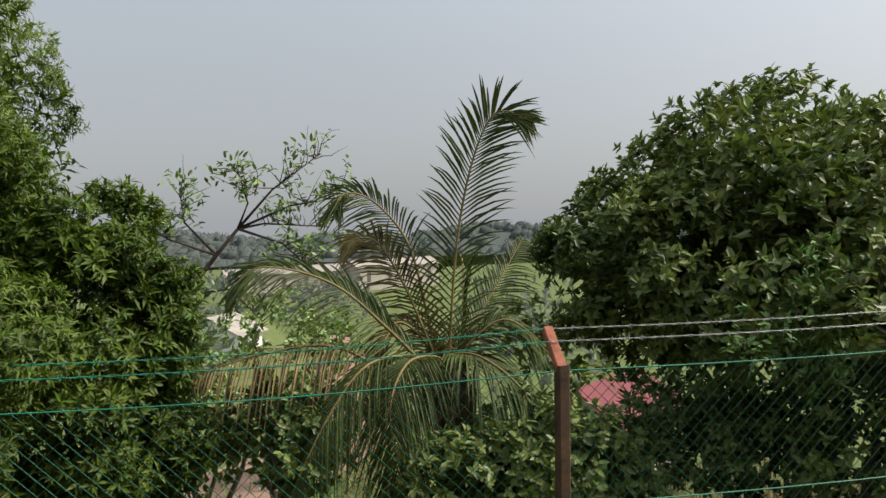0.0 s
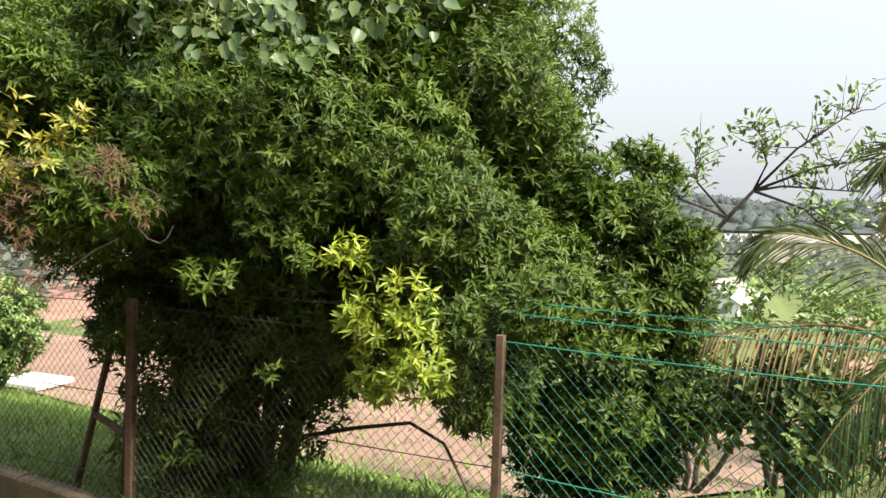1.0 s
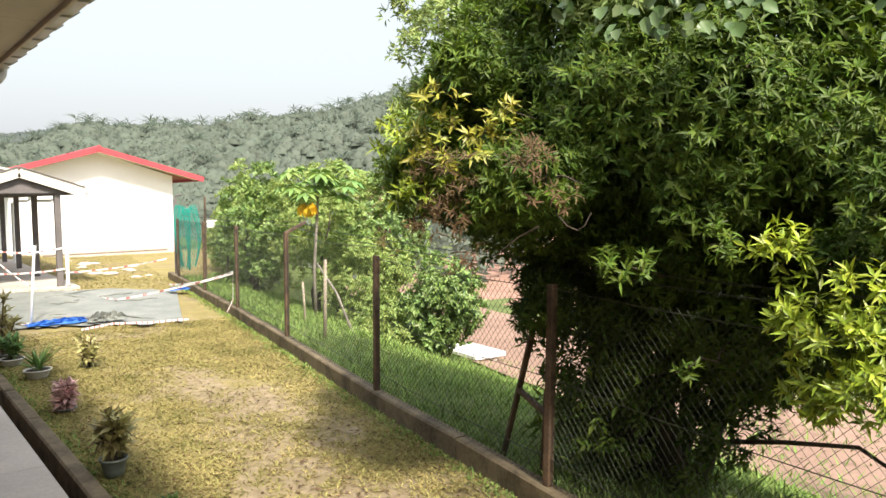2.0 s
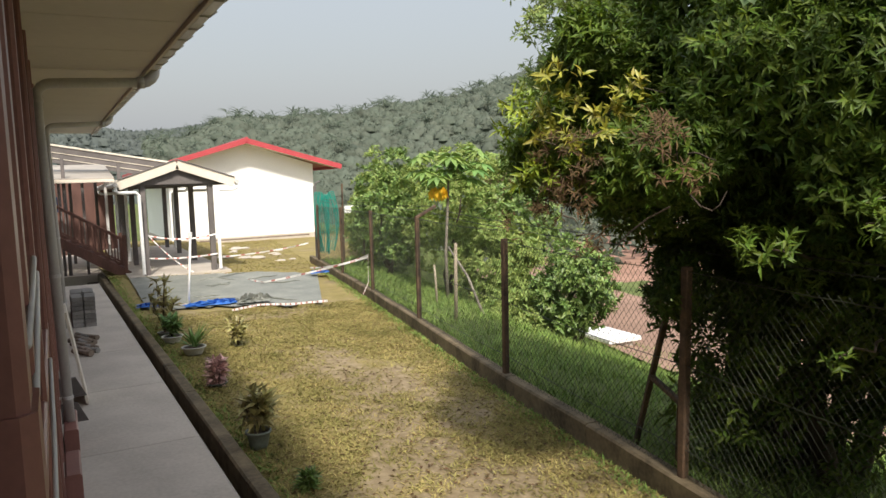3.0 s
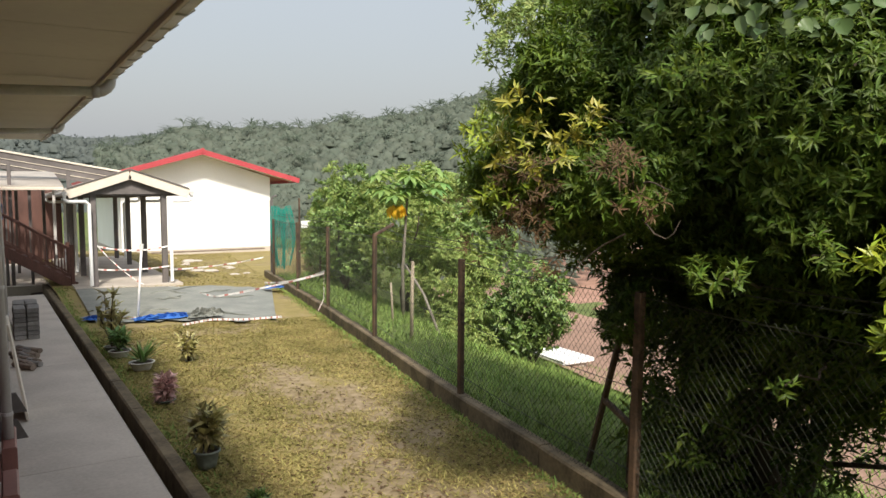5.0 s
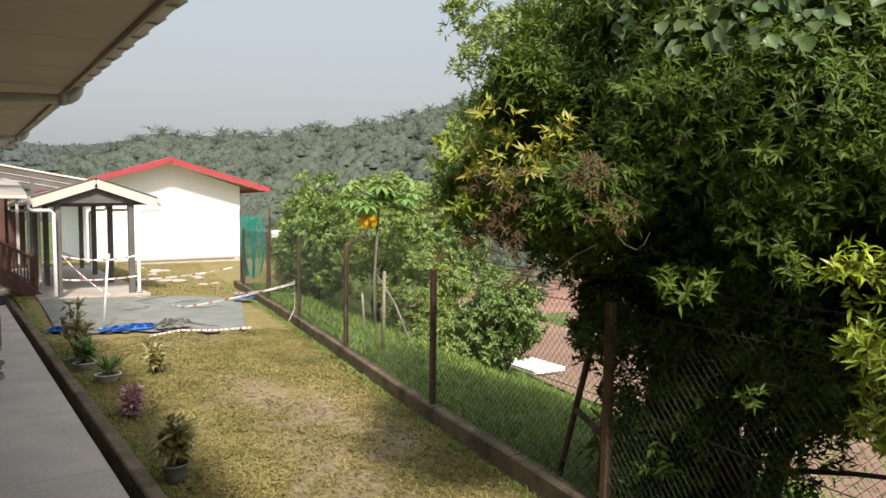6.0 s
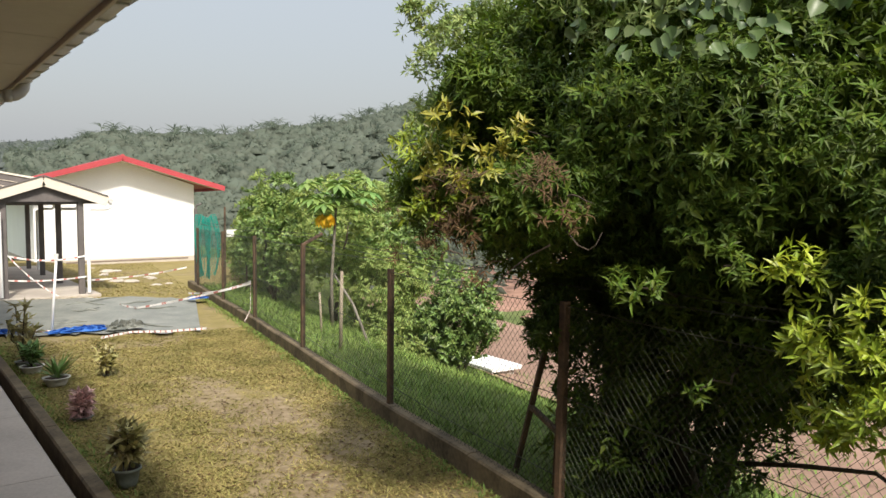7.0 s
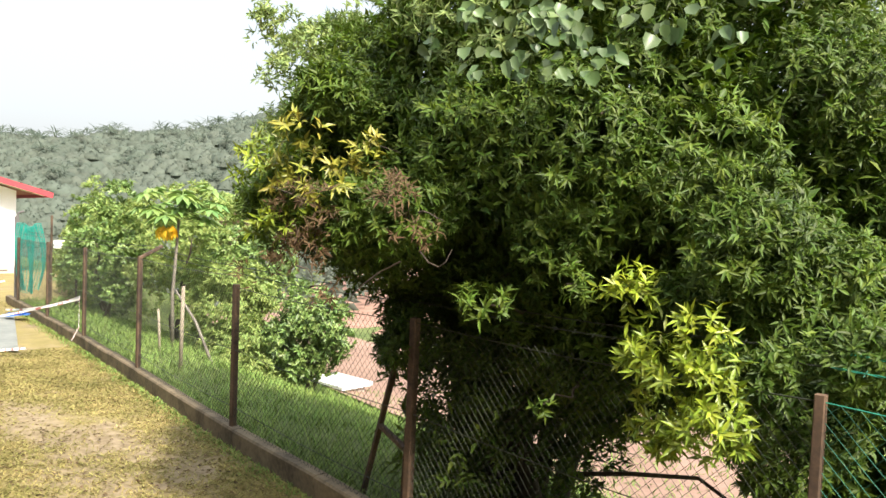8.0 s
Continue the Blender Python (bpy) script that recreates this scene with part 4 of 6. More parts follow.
    hc, ho = shell(rng, 17, (-3.95, 3.5, 2.85), (0.75, 0.42, 0.62), 0.55, 0.1, seed=14)
    kc, ko = shell(rng, 10, (-4.25, 4.75, 1.6), (0.4, 0.35, 0.7), 0.5, 0.1, seed=15)
    cl, O = np.concatenate([cl, bc, hc, kc]), np.concatenate([O, bo, ho, ko])
    rad = rng.uniform(0.36, 0.62, len(cl))
    rad[-27:] *= 0.6
    for i in range(0, len(cl) - 27, 3):
        lb = Mesh().tube(*limb(rng, (C0[0] + rng.normal(0, 0.5), C0[1] + rng.normal(0, 0.5), 2.2 + rng.random()), cl[i], 0.035, 0.008, 0.1), 6)
        part("limb", lb, M_BARK, t, smooth=True)
    # boughs above about 3.85 m take the brightened leaf colour
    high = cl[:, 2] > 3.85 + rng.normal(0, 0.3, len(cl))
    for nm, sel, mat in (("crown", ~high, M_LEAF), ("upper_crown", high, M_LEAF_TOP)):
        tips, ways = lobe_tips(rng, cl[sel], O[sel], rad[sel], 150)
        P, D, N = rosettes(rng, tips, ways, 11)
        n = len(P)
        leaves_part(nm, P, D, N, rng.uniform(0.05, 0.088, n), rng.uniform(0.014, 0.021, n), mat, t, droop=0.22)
    ci, oi = shell(rng, 520, C0, (R0[0] * 0.86, R0[1] * 0.86, R0[2] * 0.92), 0.35, 0.08, seed=5)
    ti = np.degrees(np.arctan2(-(ci[:, 0] + 0.3), ci[:, 1] - 0.25))
    ki = (ci[:, 2] > 1.0) & clears_view_edge(ci) & ~((ti > 30) & (ci[:, 2] < 2.7) & (ci[:, 1] < 4.7))
    P, D, N = clumped_crown(rng, ci[ki], oi[ki], 0.5, 22, 8)
    n = len(P)
    leaves_part("inner_foliage", P, D, N, rng.uniform(0.08, 0.12, n), rng.uniform(0.032, 0.045, n), M_LEAF, t)
    fr, fo = shell(rng, 17, (-2.25, 4.55, 2.2), (1.0, 0.55, 0.55), 0.7, 0.12, seed=6)
    P, D, N = rosettes(rng, *lobe_tips(rng, fr, fo * 0.4 + np.array((0.3, -0.9, 0.1)), 0.34, 120), 11)
    n = len(P)
    leaves_part("front_foliage", P, D, N, rng.uniform(0.05, 0.088, n), rng.uniform(0.014, 0.021, n), M_LEAF, t, droop=0.22)
    gr, go = shell(rng, 17, (-1.5, 4.5, 1.78), (0.62, 0.42, 0.62), 0.6, 0.12, seed=16)
    P, D, N = rosettes(rng, *lobe_tips(rng, gr, go * 0.5 + np.array((0.4, -0.8, 0.1)), 0.26, 75), 11)
    n = len(P)
    leaves_part("low_front_foliage", P, D, N, rng.uniform(0.05, 0.088, n), rng.uniform(0.014, 0.021, n), M_LEAF, t, droop=0.22)
    part("limb", Mesh().tube(*limb(rng, (-3.2, 5.6, 1.9), (-1.5, 4.6, 1.75), 0.03, 0.008, 0.08), 6), M_BARK, t, smooth=True)
    # single sprays reaching out of the dark hollow
    for c, r, k in (((-2.85, 3.5, 2.02), 0.17, 17), ((-2.4, 3.7, 2.16), 0.11, 8), ((-2.6, 3.75, 1.45), 0.07, 3)):
        P, D, N = rosettes(rng, *lobe_tips(rng, np.array([c]), np.array([(0.35, -0.8, 0.3)]), r, k), 10)
        n = len(P)
        leaves_part("spray", P, D, N, rng.uniform(0.055, 0.09, n), rng.uniform(0.015, 0.022, n), M_LEAF, t, droop=0.22)
        part("twig", Mesh().tube(*limb(rng, (c[0] - 0.5, c[1] + 1.3, c[2] - 0.1), (c[0], c[1], c[2]), 0.014, 0.004, 0.05), 5), M_BARK, t)
    sk, so_ = shell(rng, 110, (-4.2, 5.6, 0.8), (0.95, 0.9, 1.3), 0.4, 0.15, seed=8)
    P, D, N = clumped_crown(rng, sk, so_, 0.4, 18, 8)
    n = len(P)
    leaves_part("low_foliage", P, D, N, rng.uniform(0.07, 0.13, n), rng.uniform(0.024, 0.04, n), M_LEAF, t)

    def patch(name, mat, centre, radii, count, label, ln=(0.08, 0.14), w=(0.025, 0.04), per=9, face=(0.35, -0.9, -0.1)):
        c, o = shell(rng, count, centre, radii, 0.2, 0.1, seed=2)
        P, D, N = rosettes(rng, *lobe_tips(rng, c, o * 0.4 + np.array(face), 0.17, per), 9)
        m = len(P)
        leaves_part(name, P, D, N, rng.uniform(*ln, m), rng.uniform(*w, m), mat, t, label)
    sh = ((0.055, 0.095), (0.017, 0.025))
    patch("lime_shoot", M_LEAF_YELLOW, (-1.80, 3.90, 1.62), (0.34, 0.2, 0.40), 16, "bright lime young leaves", *sh, 11)
    patch("lime_shoot", M_LEAF_YELLOW, (-2.1, 3.9, 2.05), (0.16, 0.12, 0.14), 3, "bright lime young leaves", *sh, 10)
    patch("golden_shoot", M_LEAF_GOLD, (-3.8, 3.05, 2.85), (0.42, 0.25, 0.24), 6, "golden yellow leaves", *sh, 10)
    patch("lime_shoot", M_LEAF_YELLOW, (-4.3, 3.1, 2.72), (0.46, 0.3, 0.36), 9, "bright lime young leaves", *sh, 10)
    patch("withered_twig", M_LEAF_BROWN, (-3.55, 3.05, 2.5), (0.7, 0.35, 0.34), 9, "brown withered leaves", (0.04, 0.08), (0.008, 0.014), 9)
    patch("withered_twig", M_LEAF_BROWN, (-3.95, 3.15, 2.2), (0.55, 0.35, 0.28), 6, "brown withered leaves", (0.04, 0.08), (0.008, 0.014), 8)
    for k in range(14):
        a = Vector((-3.7 + rng.normal(0, 0.35), 3.25 + rng.normal(0, 0.15), 2.35 + rng.normal(0, 0.2)))
        part("dead_twig", Mesh().tube(*limb(rng, a, a + Vector(rng.normal(0, 0.2, 3)), 0.006, 0.002, 0.15, 5), 4), M_BARK, t)
    for cx_, cz, cnt in ((-2.55, 3.38, 9), (-1.6, 3.42, 4), (-3.0, 3.65, 6)):
        c, o = shell(rng, cnt, (cx_, 3.35, cz), (0.5, 0.22, 0.2), 0.2, 0.1, seed=2)
        P, D, N = clumped_crown(rng, c, np.tile((0.2, -0.5, -0.9), (cnt, 1)), 0.16, 3, 3, 0.6)
        leaves_part("vine", P, D + np.array([0, -0.1, -0.6]), np.tile((0.25, -0.8, 0.5), (len(P), 1)) + rng.normal(0, 0.25, P.shape), rng.uniform(0.055, 0.10, len(P)), rng.uniform(0.045, 0.085, len(P)), M_LEAF_VINE, t, "large pale heart-shaped vine leaves", oval=True)


big_tree()


def round_tree(seed, base, top, radii, label, mat, n, size, clump=0.45, twigs=16, per=8, stems=3, name="tree", inner=0.55, lumps=0.15, lower=-9.0, bark=None, category="", group="", oval=False):
    rng = np.random.default_rng(seed)
    base = (base[0], base[1], ground_z(base[0], base[1]) - 0.05)
    t = thing(name, base, label, category or ("tree" if name.endswith("tree") else "shrub"), group)
    tr = Mesh()
    for k in range(stems):
        e = (top[0] + rng.normal(0, radii[0] * 0.3), top[1] + rng.normal(0, radii[1] * 0.3), top[2] + radii[2] * rng.uniform(-0.3, 0.3))
        tr.tube(*limb(rng, (base[0] + rng.normal(0, 0.06), base[1] + rng.normal(0, 0.06), base[2]), e, 0.035 + 0.02 * radii[2], 0.015, 0.08), 7)
    part("trunk", tr, bark or M_BARK, t, smooth=True)
    c, o = shell(rng, n, top, radii, inner, lumps, seed=seed)
    k = c[:, 2] > lower
    tips, ways = lobe_tips(rng, c[k], o[k], clump, twigs, 0.9, 0.5)
    P, D, N = rosettes(rng, tips, ways, per)
    m = len(P)
    leaves_part("crown", P, D, N, rng.uniform(size[0] * 0.7, size[0] * 1.3, m), rng.uniform(size[1] * 0.7, size[1] * 1.3, m), mat, t, oval=oval)
    return t


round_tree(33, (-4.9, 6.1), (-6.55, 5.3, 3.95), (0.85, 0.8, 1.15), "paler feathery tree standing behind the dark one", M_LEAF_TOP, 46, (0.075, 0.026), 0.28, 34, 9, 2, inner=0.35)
round_tree(31, (-1.0, 5.9), (-0.98, 5.85, 1.4), (0.70, 0.7, 1.55), "young glossy tree with foliage down to the ground behind the fence", M_LEAF, 115, (0.085, 0.026), 0.30, 44, 9, 3, inner=0.5)

# broad tree on the other side of the palm
rt = round_tree(21, (6.2, 6.6), (6.75, 6.4, 1.75), (3.35, 2.6, 2.05), "broad-leaved dark green tree crowding the barbed wire", M_LEAF_BROAD, 235, (0.095, 0.045), 0.40, 27, 9, 4, oval=True, inner=0.75, lumps=0.12, lower=0.3)
rng_ = np.random.default_rng(5)
P_, D_, N_ = clumped_crown(rng_, *shell(rng_, 170, (6.1, 6.2, 2.2), (2.15, 2.0, 1.4), 0.2, 0.1, seed=4), 0.5, 19, 7)
leaves_part("inner_foliage", P_, D_, N_, 0.14, 0.065, M_LEAF_BROAD, rt)
c_, o_ = shell(rng_, 30, (3.95, 6.2, 2.1), (0.95, 0.8, 0.72), 0.5, 0.1, seed=9)
P_, D_, N_ = rosettes(rng_, *lobe_tips(rng_, c_, o_, 0.36, 30, 0.9, 0.5), 9)
leaves_part("side_foliage", P_, D_, N_, rng_.uniform(0.07, 0.12, len(P_)), rng_.uniform(0.035, 0.055, len(P_)), M_LEAF_BROAD, rt, oval=True)
c_, o_ = shell(rng_, 10, (4.4, 4.3, 1.75), (0.7, 0.5, 0.5), 0.3, 0.1, seed=4)
P_, D_, N_ = clumped_crown(rng_, c_, o_, 0.3, 12, 8)
leaves_part("fresh_shoot", P_, D_, N_, 0.08, 0.036, M_LEAF_SHRUB, rt, "fresh lighter green leaves")


# small tree with bare twigs and loose sprays of leaves
def sparse_tree():
    rng = np.random.default_rng(17)
    gx, gy = -0.9, 9.4
    t = thing("tree", (gx, gy, ground_z(gx, gy) - 0.05), "half-bare small tree with loose sprays of leaves", "tree")
    main = [(gx, gy, ground_z(gx, gy) - 0.05), (-0.8, 9.2, 0.4), (-0.5, 9.0, 1.6), (-0.3, 8.95, 2.25), (0.05, 8.9, 2.7), (0.3, 8.9, 3.0)]
    part("trunk", Mesh().tube(main, [0.07, 0.06, 0.05, 0.035, 0.026, 0.02], 8), M_BARK, t, smooth=True)
    ends = [((0.3, 8.9, 3.0), (0.6, 8.85, 3.05), (1.35, 8.7, 2.98)), ((0.3, 8.9, 3.0), (0.42, 8.9, 3.3), (0.3, 8.9, 3.72)), ((0.3, 8.9, 3.0), (0.7, 8.8, 3.45), (1.25, 8.75, 3.85)),
            ((0.05, 8.9, 2.7), (-0.3, 9.0, 3.1), (-0.35, 9.0, 3.5)), ((0.3, 8.9, 3.0), (0.9, 8.8, 3.25), (1.6, 8.7, 3.35)), ((-0.3, 8.95, 2.25), (0.2, 8.8, 2.3), (0.55, 8.7, 1.9)),
            ((0.05, 8.9, 2.7), (-0.45, 8.9, 2.9), (-0.8, 8.9, 3.1)), ((0.3, 8.9, 3.0), (0.8, 8.7, 2.8), (1.1, 8.6, 2.5))]
    tips, ways = [], []
    for a, b, c in ends:
        part("limb", Mesh().tube([a, b, c], [0.018, 0.012, 0.006], 6), M_BARK, t, smooth=True)
        tw = Mesh()
        for k in range(17):
            s = Vector(b).lerp(Vector(c), rng.random())
            e = s + Vector((rng.normal(0, 0.16), rng.normal(0, 0.12), abs(rng.normal(0.12, 0.12))))
            tw.tube([s, s.lerp(e, 0.5) + Vector(rng.normal(0, 0.02, 3)), e], [0.007, 0.005, 0.002], 4)
            if rng.random() < 0.78:
                tips.append(e)
                ways.append(e - s)
        part("twig", tw, M_BARK, t)
    for a, b in (((1.25, 8.75, 3.85), (1.5, 8.7, 4.15)), ((1.1, 8.75, 3.75), (1.12, 8.7, 4.2)), ((0.9, 8.75, 3.6), (0.85, 8.7, 4.0)), ((1.2, 8.75, 3.8), (1.6, 8.7, 3.95)), ((0.5, 8.9, 3.4), (0.45, 8.9, 3.9)), ((-0.35, 9, 3.4), (-0.3, 9, 3.9)), ((-0.6, 9, 3.0), (-0.9, 9, 3.5))):
        part("twig", Mesh().tube(limb(rng, a, b, 0.007, 0.002, 0.1, 5)[0], [0.007, 0.006, 0.005, 0.003, 0.002], 4), M_BARK, t)
    P, D, N = tufts(rng, np.array(tips), np.array(ways), 8, 0.9, 0.06)
    leaves_part("leaf_spray", P, D, N, rng.uniform(0.08, 0.12, len(P)), rng.uniform(0.032, 0.048, len(P)), M_LEAF_LIGHT, t, oval=True)
    t.location.z -= 0.36


sparse_tree()


# ---- palms ----
def glide(pts, n):
    """A smooth line of n points through the given ones."""
    pts = [Vector(p) for p in pts]
    out = []
    for i in range(n):
        u = i / (n - 1) * (len(pts) - 1)
        k = min(int(u), len(pts) - 2)
        w = u - k
        a, b, c, d = (pts[min(max(q, 0), len(pts) - 1)] for q in (k - 1, k, k + 1, k + 2))
        out.append(0.5 * ((2 * b) + (c - a) * w + (2 * a - 5 * b + 4 * c - d) * w * w + (3 * b - a - 3 * c + d) * w ** 3))
    return out


def ribbons_part(name, P, D, N, L, W, droop, material_, parent):
    """Many narrow leaflets that bend down along their length, folded along the midrib."""
    origin = np.array(HOME[parent])
    P = P + np.stack([0 * P[:, 0], 0 * P[:, 0], SLOPE * np.clip(P[:, 0], -300, 300)], 1)
    D, n = unit(D), len(P)
    S = unit(np.cross(D, N))
    N = np.cross(S, D)
    L, W, droop = L[:, None], np.broadcast_to(W, n)[:, None], np.broadcast_to(droop, n)[:, None]
    rows = []
    for q, w in ((0.0, 0.45), (0.3, 1.0), (0.62, 0.85), (0.86, 0.45)):
        c = P + D * L * q - np.array([0, 0, 1.0]) * L * droop * q * q
        rows += [c + S * W * w / 2, c - N * W * 0.25 * w, c - S * W * w / 2]
    rows.append(P + D * L - np.array([0, 0, 1.0]) * L * droop)
    V = np.stack(rows, 1).reshape(-1, 3) - origin
    ring = [f for k in range(3) for a in (3 * k, 3 * k + 1) for f in ((a, a + 1, a + 4), (a, a + 4, a + 3))] + [(9, 10, 12), (10, 11, 12)]
    F = ((np.arange(n) * 13)[:, None, None] + np.array(ring)[None]).reshape(-1, 3)
    me = bpy.data.meshes.new(name)
    me.from_pydata(V.tolist(), [], F.tolist())
    me.update()
    return tagged(link(name, me, material_, parent, Vector(origin)), kind="stuff")


def frond(t, rng, line, face, mat, count=64, length=0.55, width=0.026, droop=0.25, fwd=0.55, label="", bare=0.10):
    """A feather frond: arched midrib with two rows of bending leaflets."""
    pts = glide(line, 28)
    rib = part("frond", Mesh().tube(pts, [0.017 - 0.014 * i / 27 for i in range(28)], 6), M_FROND_RIB, t, label, smooth=True)
    P, D, N, L, R = [], [], [], [], []
    face = Vector(face).normalized()
    for i in range(count):
        u = bare + (0.97 - bare) * i / count
        k = min(int(u * 27), 26)
        p = pts[k].lerp(pts[k + 1], u * 27 - k)
        d = (pts[k + 1] - pts[k]).normalized()
        s = d.cross(face).normalized()
        for sg in (-1, 1):
            P.append(p)
            D.append(s * sg + d * (fwd + 0.65 * u) + Vector(rng.normal(0, 0.05, 3)))
            N.append(face + Vector(rng.normal(0, 0.15, 3)))
            L.append(length * (0.45 + 0.75 * math.sin(math.pi * min(0.15 + 0.80 * u, 0.93))) * (1 - 0.65 * step(0.72, 1.0, u)) * rng.uniform(0.85, 1.1))
            R.append(droop * rng.uniform(0.6, 1.4))
    ribbons_part("leaflet", np.array(P), np.array(D), np.array(N), np.array(L), width, np.array(R), mat, rib)


M_FROND_RIB = material("palm_midrib", (0.26, 0.20, 0.07), (0.15, 0.12, 0.05), rough=0.6)


def coconut():
    rng = np.random.default_rng(41)
    g = ground_z(1.95, 5.8)
    t = thing("palm_tree", (1.95, 5.8, g), "young coconut palm with arching feathery fronds behind the fence", "palm")
    part("trunk", Mesh().tube([(1.95, 5.8, g - 0.05), (1.94, 5.78, 0.0), (1.92, 5.76, 0.8), (1.92, 5.75, 1.35)], [0.2, 0.17, 0.16, 0.12], 12), M_BARK, t, smooth=True)
    B = (1.85, 5.73, 1.15)
    F = [([(1.86, 5.72, 1.39), (1.94, 5.70, 2.38), (2.07, 5.60, 3.10), (2.23, 5.45, 3.44), (2.52, 5.33, 3.33)], (-0.15, -1, 0.1), M_FROND, 0.50, 0.30, 70),
         ([(1.74, 5.75, 1.54), (1.59, 5.90, 2.35), (1.32, 6.0, 2.75), (1.06, 6.0, 2.84), (0.93, 5.9, 2.68)], (-0.5, -0.6, 0.6), M_FROND, 0.42, 0.55, 60),
         ([(1.71, 5.70, 1.50), (1.49, 5.8, 2.08), (1.25, 5.8, 2.44), (0.97, 5.8, 2.42)], (-0.5, -0.7, 0.5), M_FROND_MIX, 0.40, 0.5, 54),
         ([(1.60, 5.65, 1.42), (1.25, 5.58, 1.78), (0.92, 5.58, 2.08), (0.55, 5.6, 2.24), (0.25, 5.6, 2.25), (0.05, 5.6, 2.02)], (-0.35, -0.45, 0.8), M_FROND, 0.46, 0.5, 70),
         ([(1.73, 5.70, 1.42), (1.12, 5.3, 1.52), (0.74, 5.1, 1.19), (0.44, 5.0, 0.65)], (-0.5, -0.4, 0.75), M_FROND, 0.42, 0.8, 54),
         ([(1.78, 5.70, 1.42), (1.36, 5.2, 1.50), (1.17, 5.0, 1.16), (1.30, 4.95, 0.5)], (-0.4, -0.5, 0.7), M_FROND, 0.42, 0.9, 54),
         ([(1.83, 5.70, 1.42), (1.98, 5.3, 1.48), (2.28, 5.1, 1.18), (2.37, 5.0, 0.7)], (0.3, -0.6, 0.7), M_FROND, 0.44, 0.8, 54),
         ([(1.89, 5.72, 1.39), (2.33, 5.9, 1.92), (2.73, 6.1, 2.40)], (-0.3, -0.9, 0.3), M_FROND, 0.42, 0.4, 54),
         ([(1.93, 5.70, 1.42), (2.31, 5.6, 1.72), (2.65, 5.5, 1.47)], (0.2, -0.6, 0.8), M_FROND, 0.42, 0.7, 50),
         ([(1.75, 5.75, 1.45), (1.45, 5.75, 1.75), (1.2, 5.7, 1.5), (1.1, 5.65, 1.0)], (-0.5, -0.5, 0.6), M_FROND_DRY, 0.36, 0.9, 44),
         ([(1.72, 5.72, 1.4), (1.5, 5.45, 1.3), (1.3, 5.3, 0.8), (1.2, 5.25, 0.3)], (-0.5, -0.7, 0.4), M_FROND, 0.42, 0.7, 46),
         ([(2.0, 5.8, 1.4), (2.2, 6.3, 2.2), (2.3, 6.9, 2.2)], (0, 0.5, 0.85), M_FROND, 0.45, 0.5, 46)]
    for line, face, m, ln, dr, cnt in F:
        frond(t, rng, [B] + line, face, m, cnt, ln, 0.020, dr, 0.85, bare=0.2)
    frond(t, rng, [(1.5, 5.5, 1.2), (0.9, 5.5, 1.62), (0.3, 5.5, 1.62), (-0.19, 5.5, 1.5)], (-0.1, -0.5, 0.9), M_FROND_DRY, 46, 0.30, 0.018, 0.9, 0.1, "dry yellow hanging frond")
    sh = Mesh()
    for k in range(9):
        a = 2 * math.pi * k / 9
        sh.tube([(1.92 + 0.13 * math.cos(a), 5.75 + 0.13 * math.sin(a), 0.7), (1.92 + 0.16 * math.cos(a), 5.75 + 0.16 * math.sin(a), 1.1), (1.92 + 0.24 * math.cos(a), 5.75 + 0.24 * math.sin(a), 1.5)], [0.05, 0.035, 0.012], 6)
    part("frond_sheath", sh, M_FROND_DRY, t, "fibrous brown frond bases")


coconut()
S1 = "leafy green shrub tangled beneath the palm"
# shrubs at (4.7, 5.7) and (5.6, 5.8) added to darken bright ground there
for i, (x, y, z, rx, ry, rz) in enumerate(((0.5, 5.5, 1.0, 0.45, 0.35, 0.36), (2.6, 5.2, 0.5, 0.7, 0.5, 0.75), (1.7, 4.9, 0.35, 0.6, 0.4, 0.6), (3.3, 5.6, 0.3, 0.5, 0.5, 0.6), (5.0, 4.5, 0.6, 0.7, 0.5, 0.8), (6.0, 4.6, 0.5, 0.8, 0.5, 0.8), (3.0, 5.3, 0.4, 0.5, 0.4, 0.4), (4.7, 5.7, 0.35, 0.6, 0.5, 0.5), (5.6, 5.8, 0.35, 0.6, 0.5, 0.5), (2.3, 5.1, 0.55, 0.5, 0.4, 0.6))):
    round_tree(60 + i, (x, y), (x, y, z), (rx, ry, rz), S1, M_LEAF_BROAD, 30, (0.085, 0.045), 0.26, 12, 7, 2, "shrub", 0.3, oval=True, group="shrubs behind the fence")

for i, (x, y, z, rx, ry, rz) in enumerate(((0.9, 11.6, 0.9, 0.9, 0.6, 0.8), (1.9, 12.6, 0.4, 0.8, 0.6, 0.7), (-0.2, 11.0, 0.3, 0.7, 0.5, 0.8))):
    round_tree(75 + i, (x, y), (x, y, z), (rx, ry, rz), "airy yellow-green shrub below the half-bare tree", M_LEAF_LIGHT, 22, (0.12, 0.055), 0.3, 8, 6, 3, "shrub", 0.3, oval=True, group="shrubs behind the fence")

# ---- thicket on the slope past the lawn ----
S2 = "tall sunlit shrub on the grassy slope"
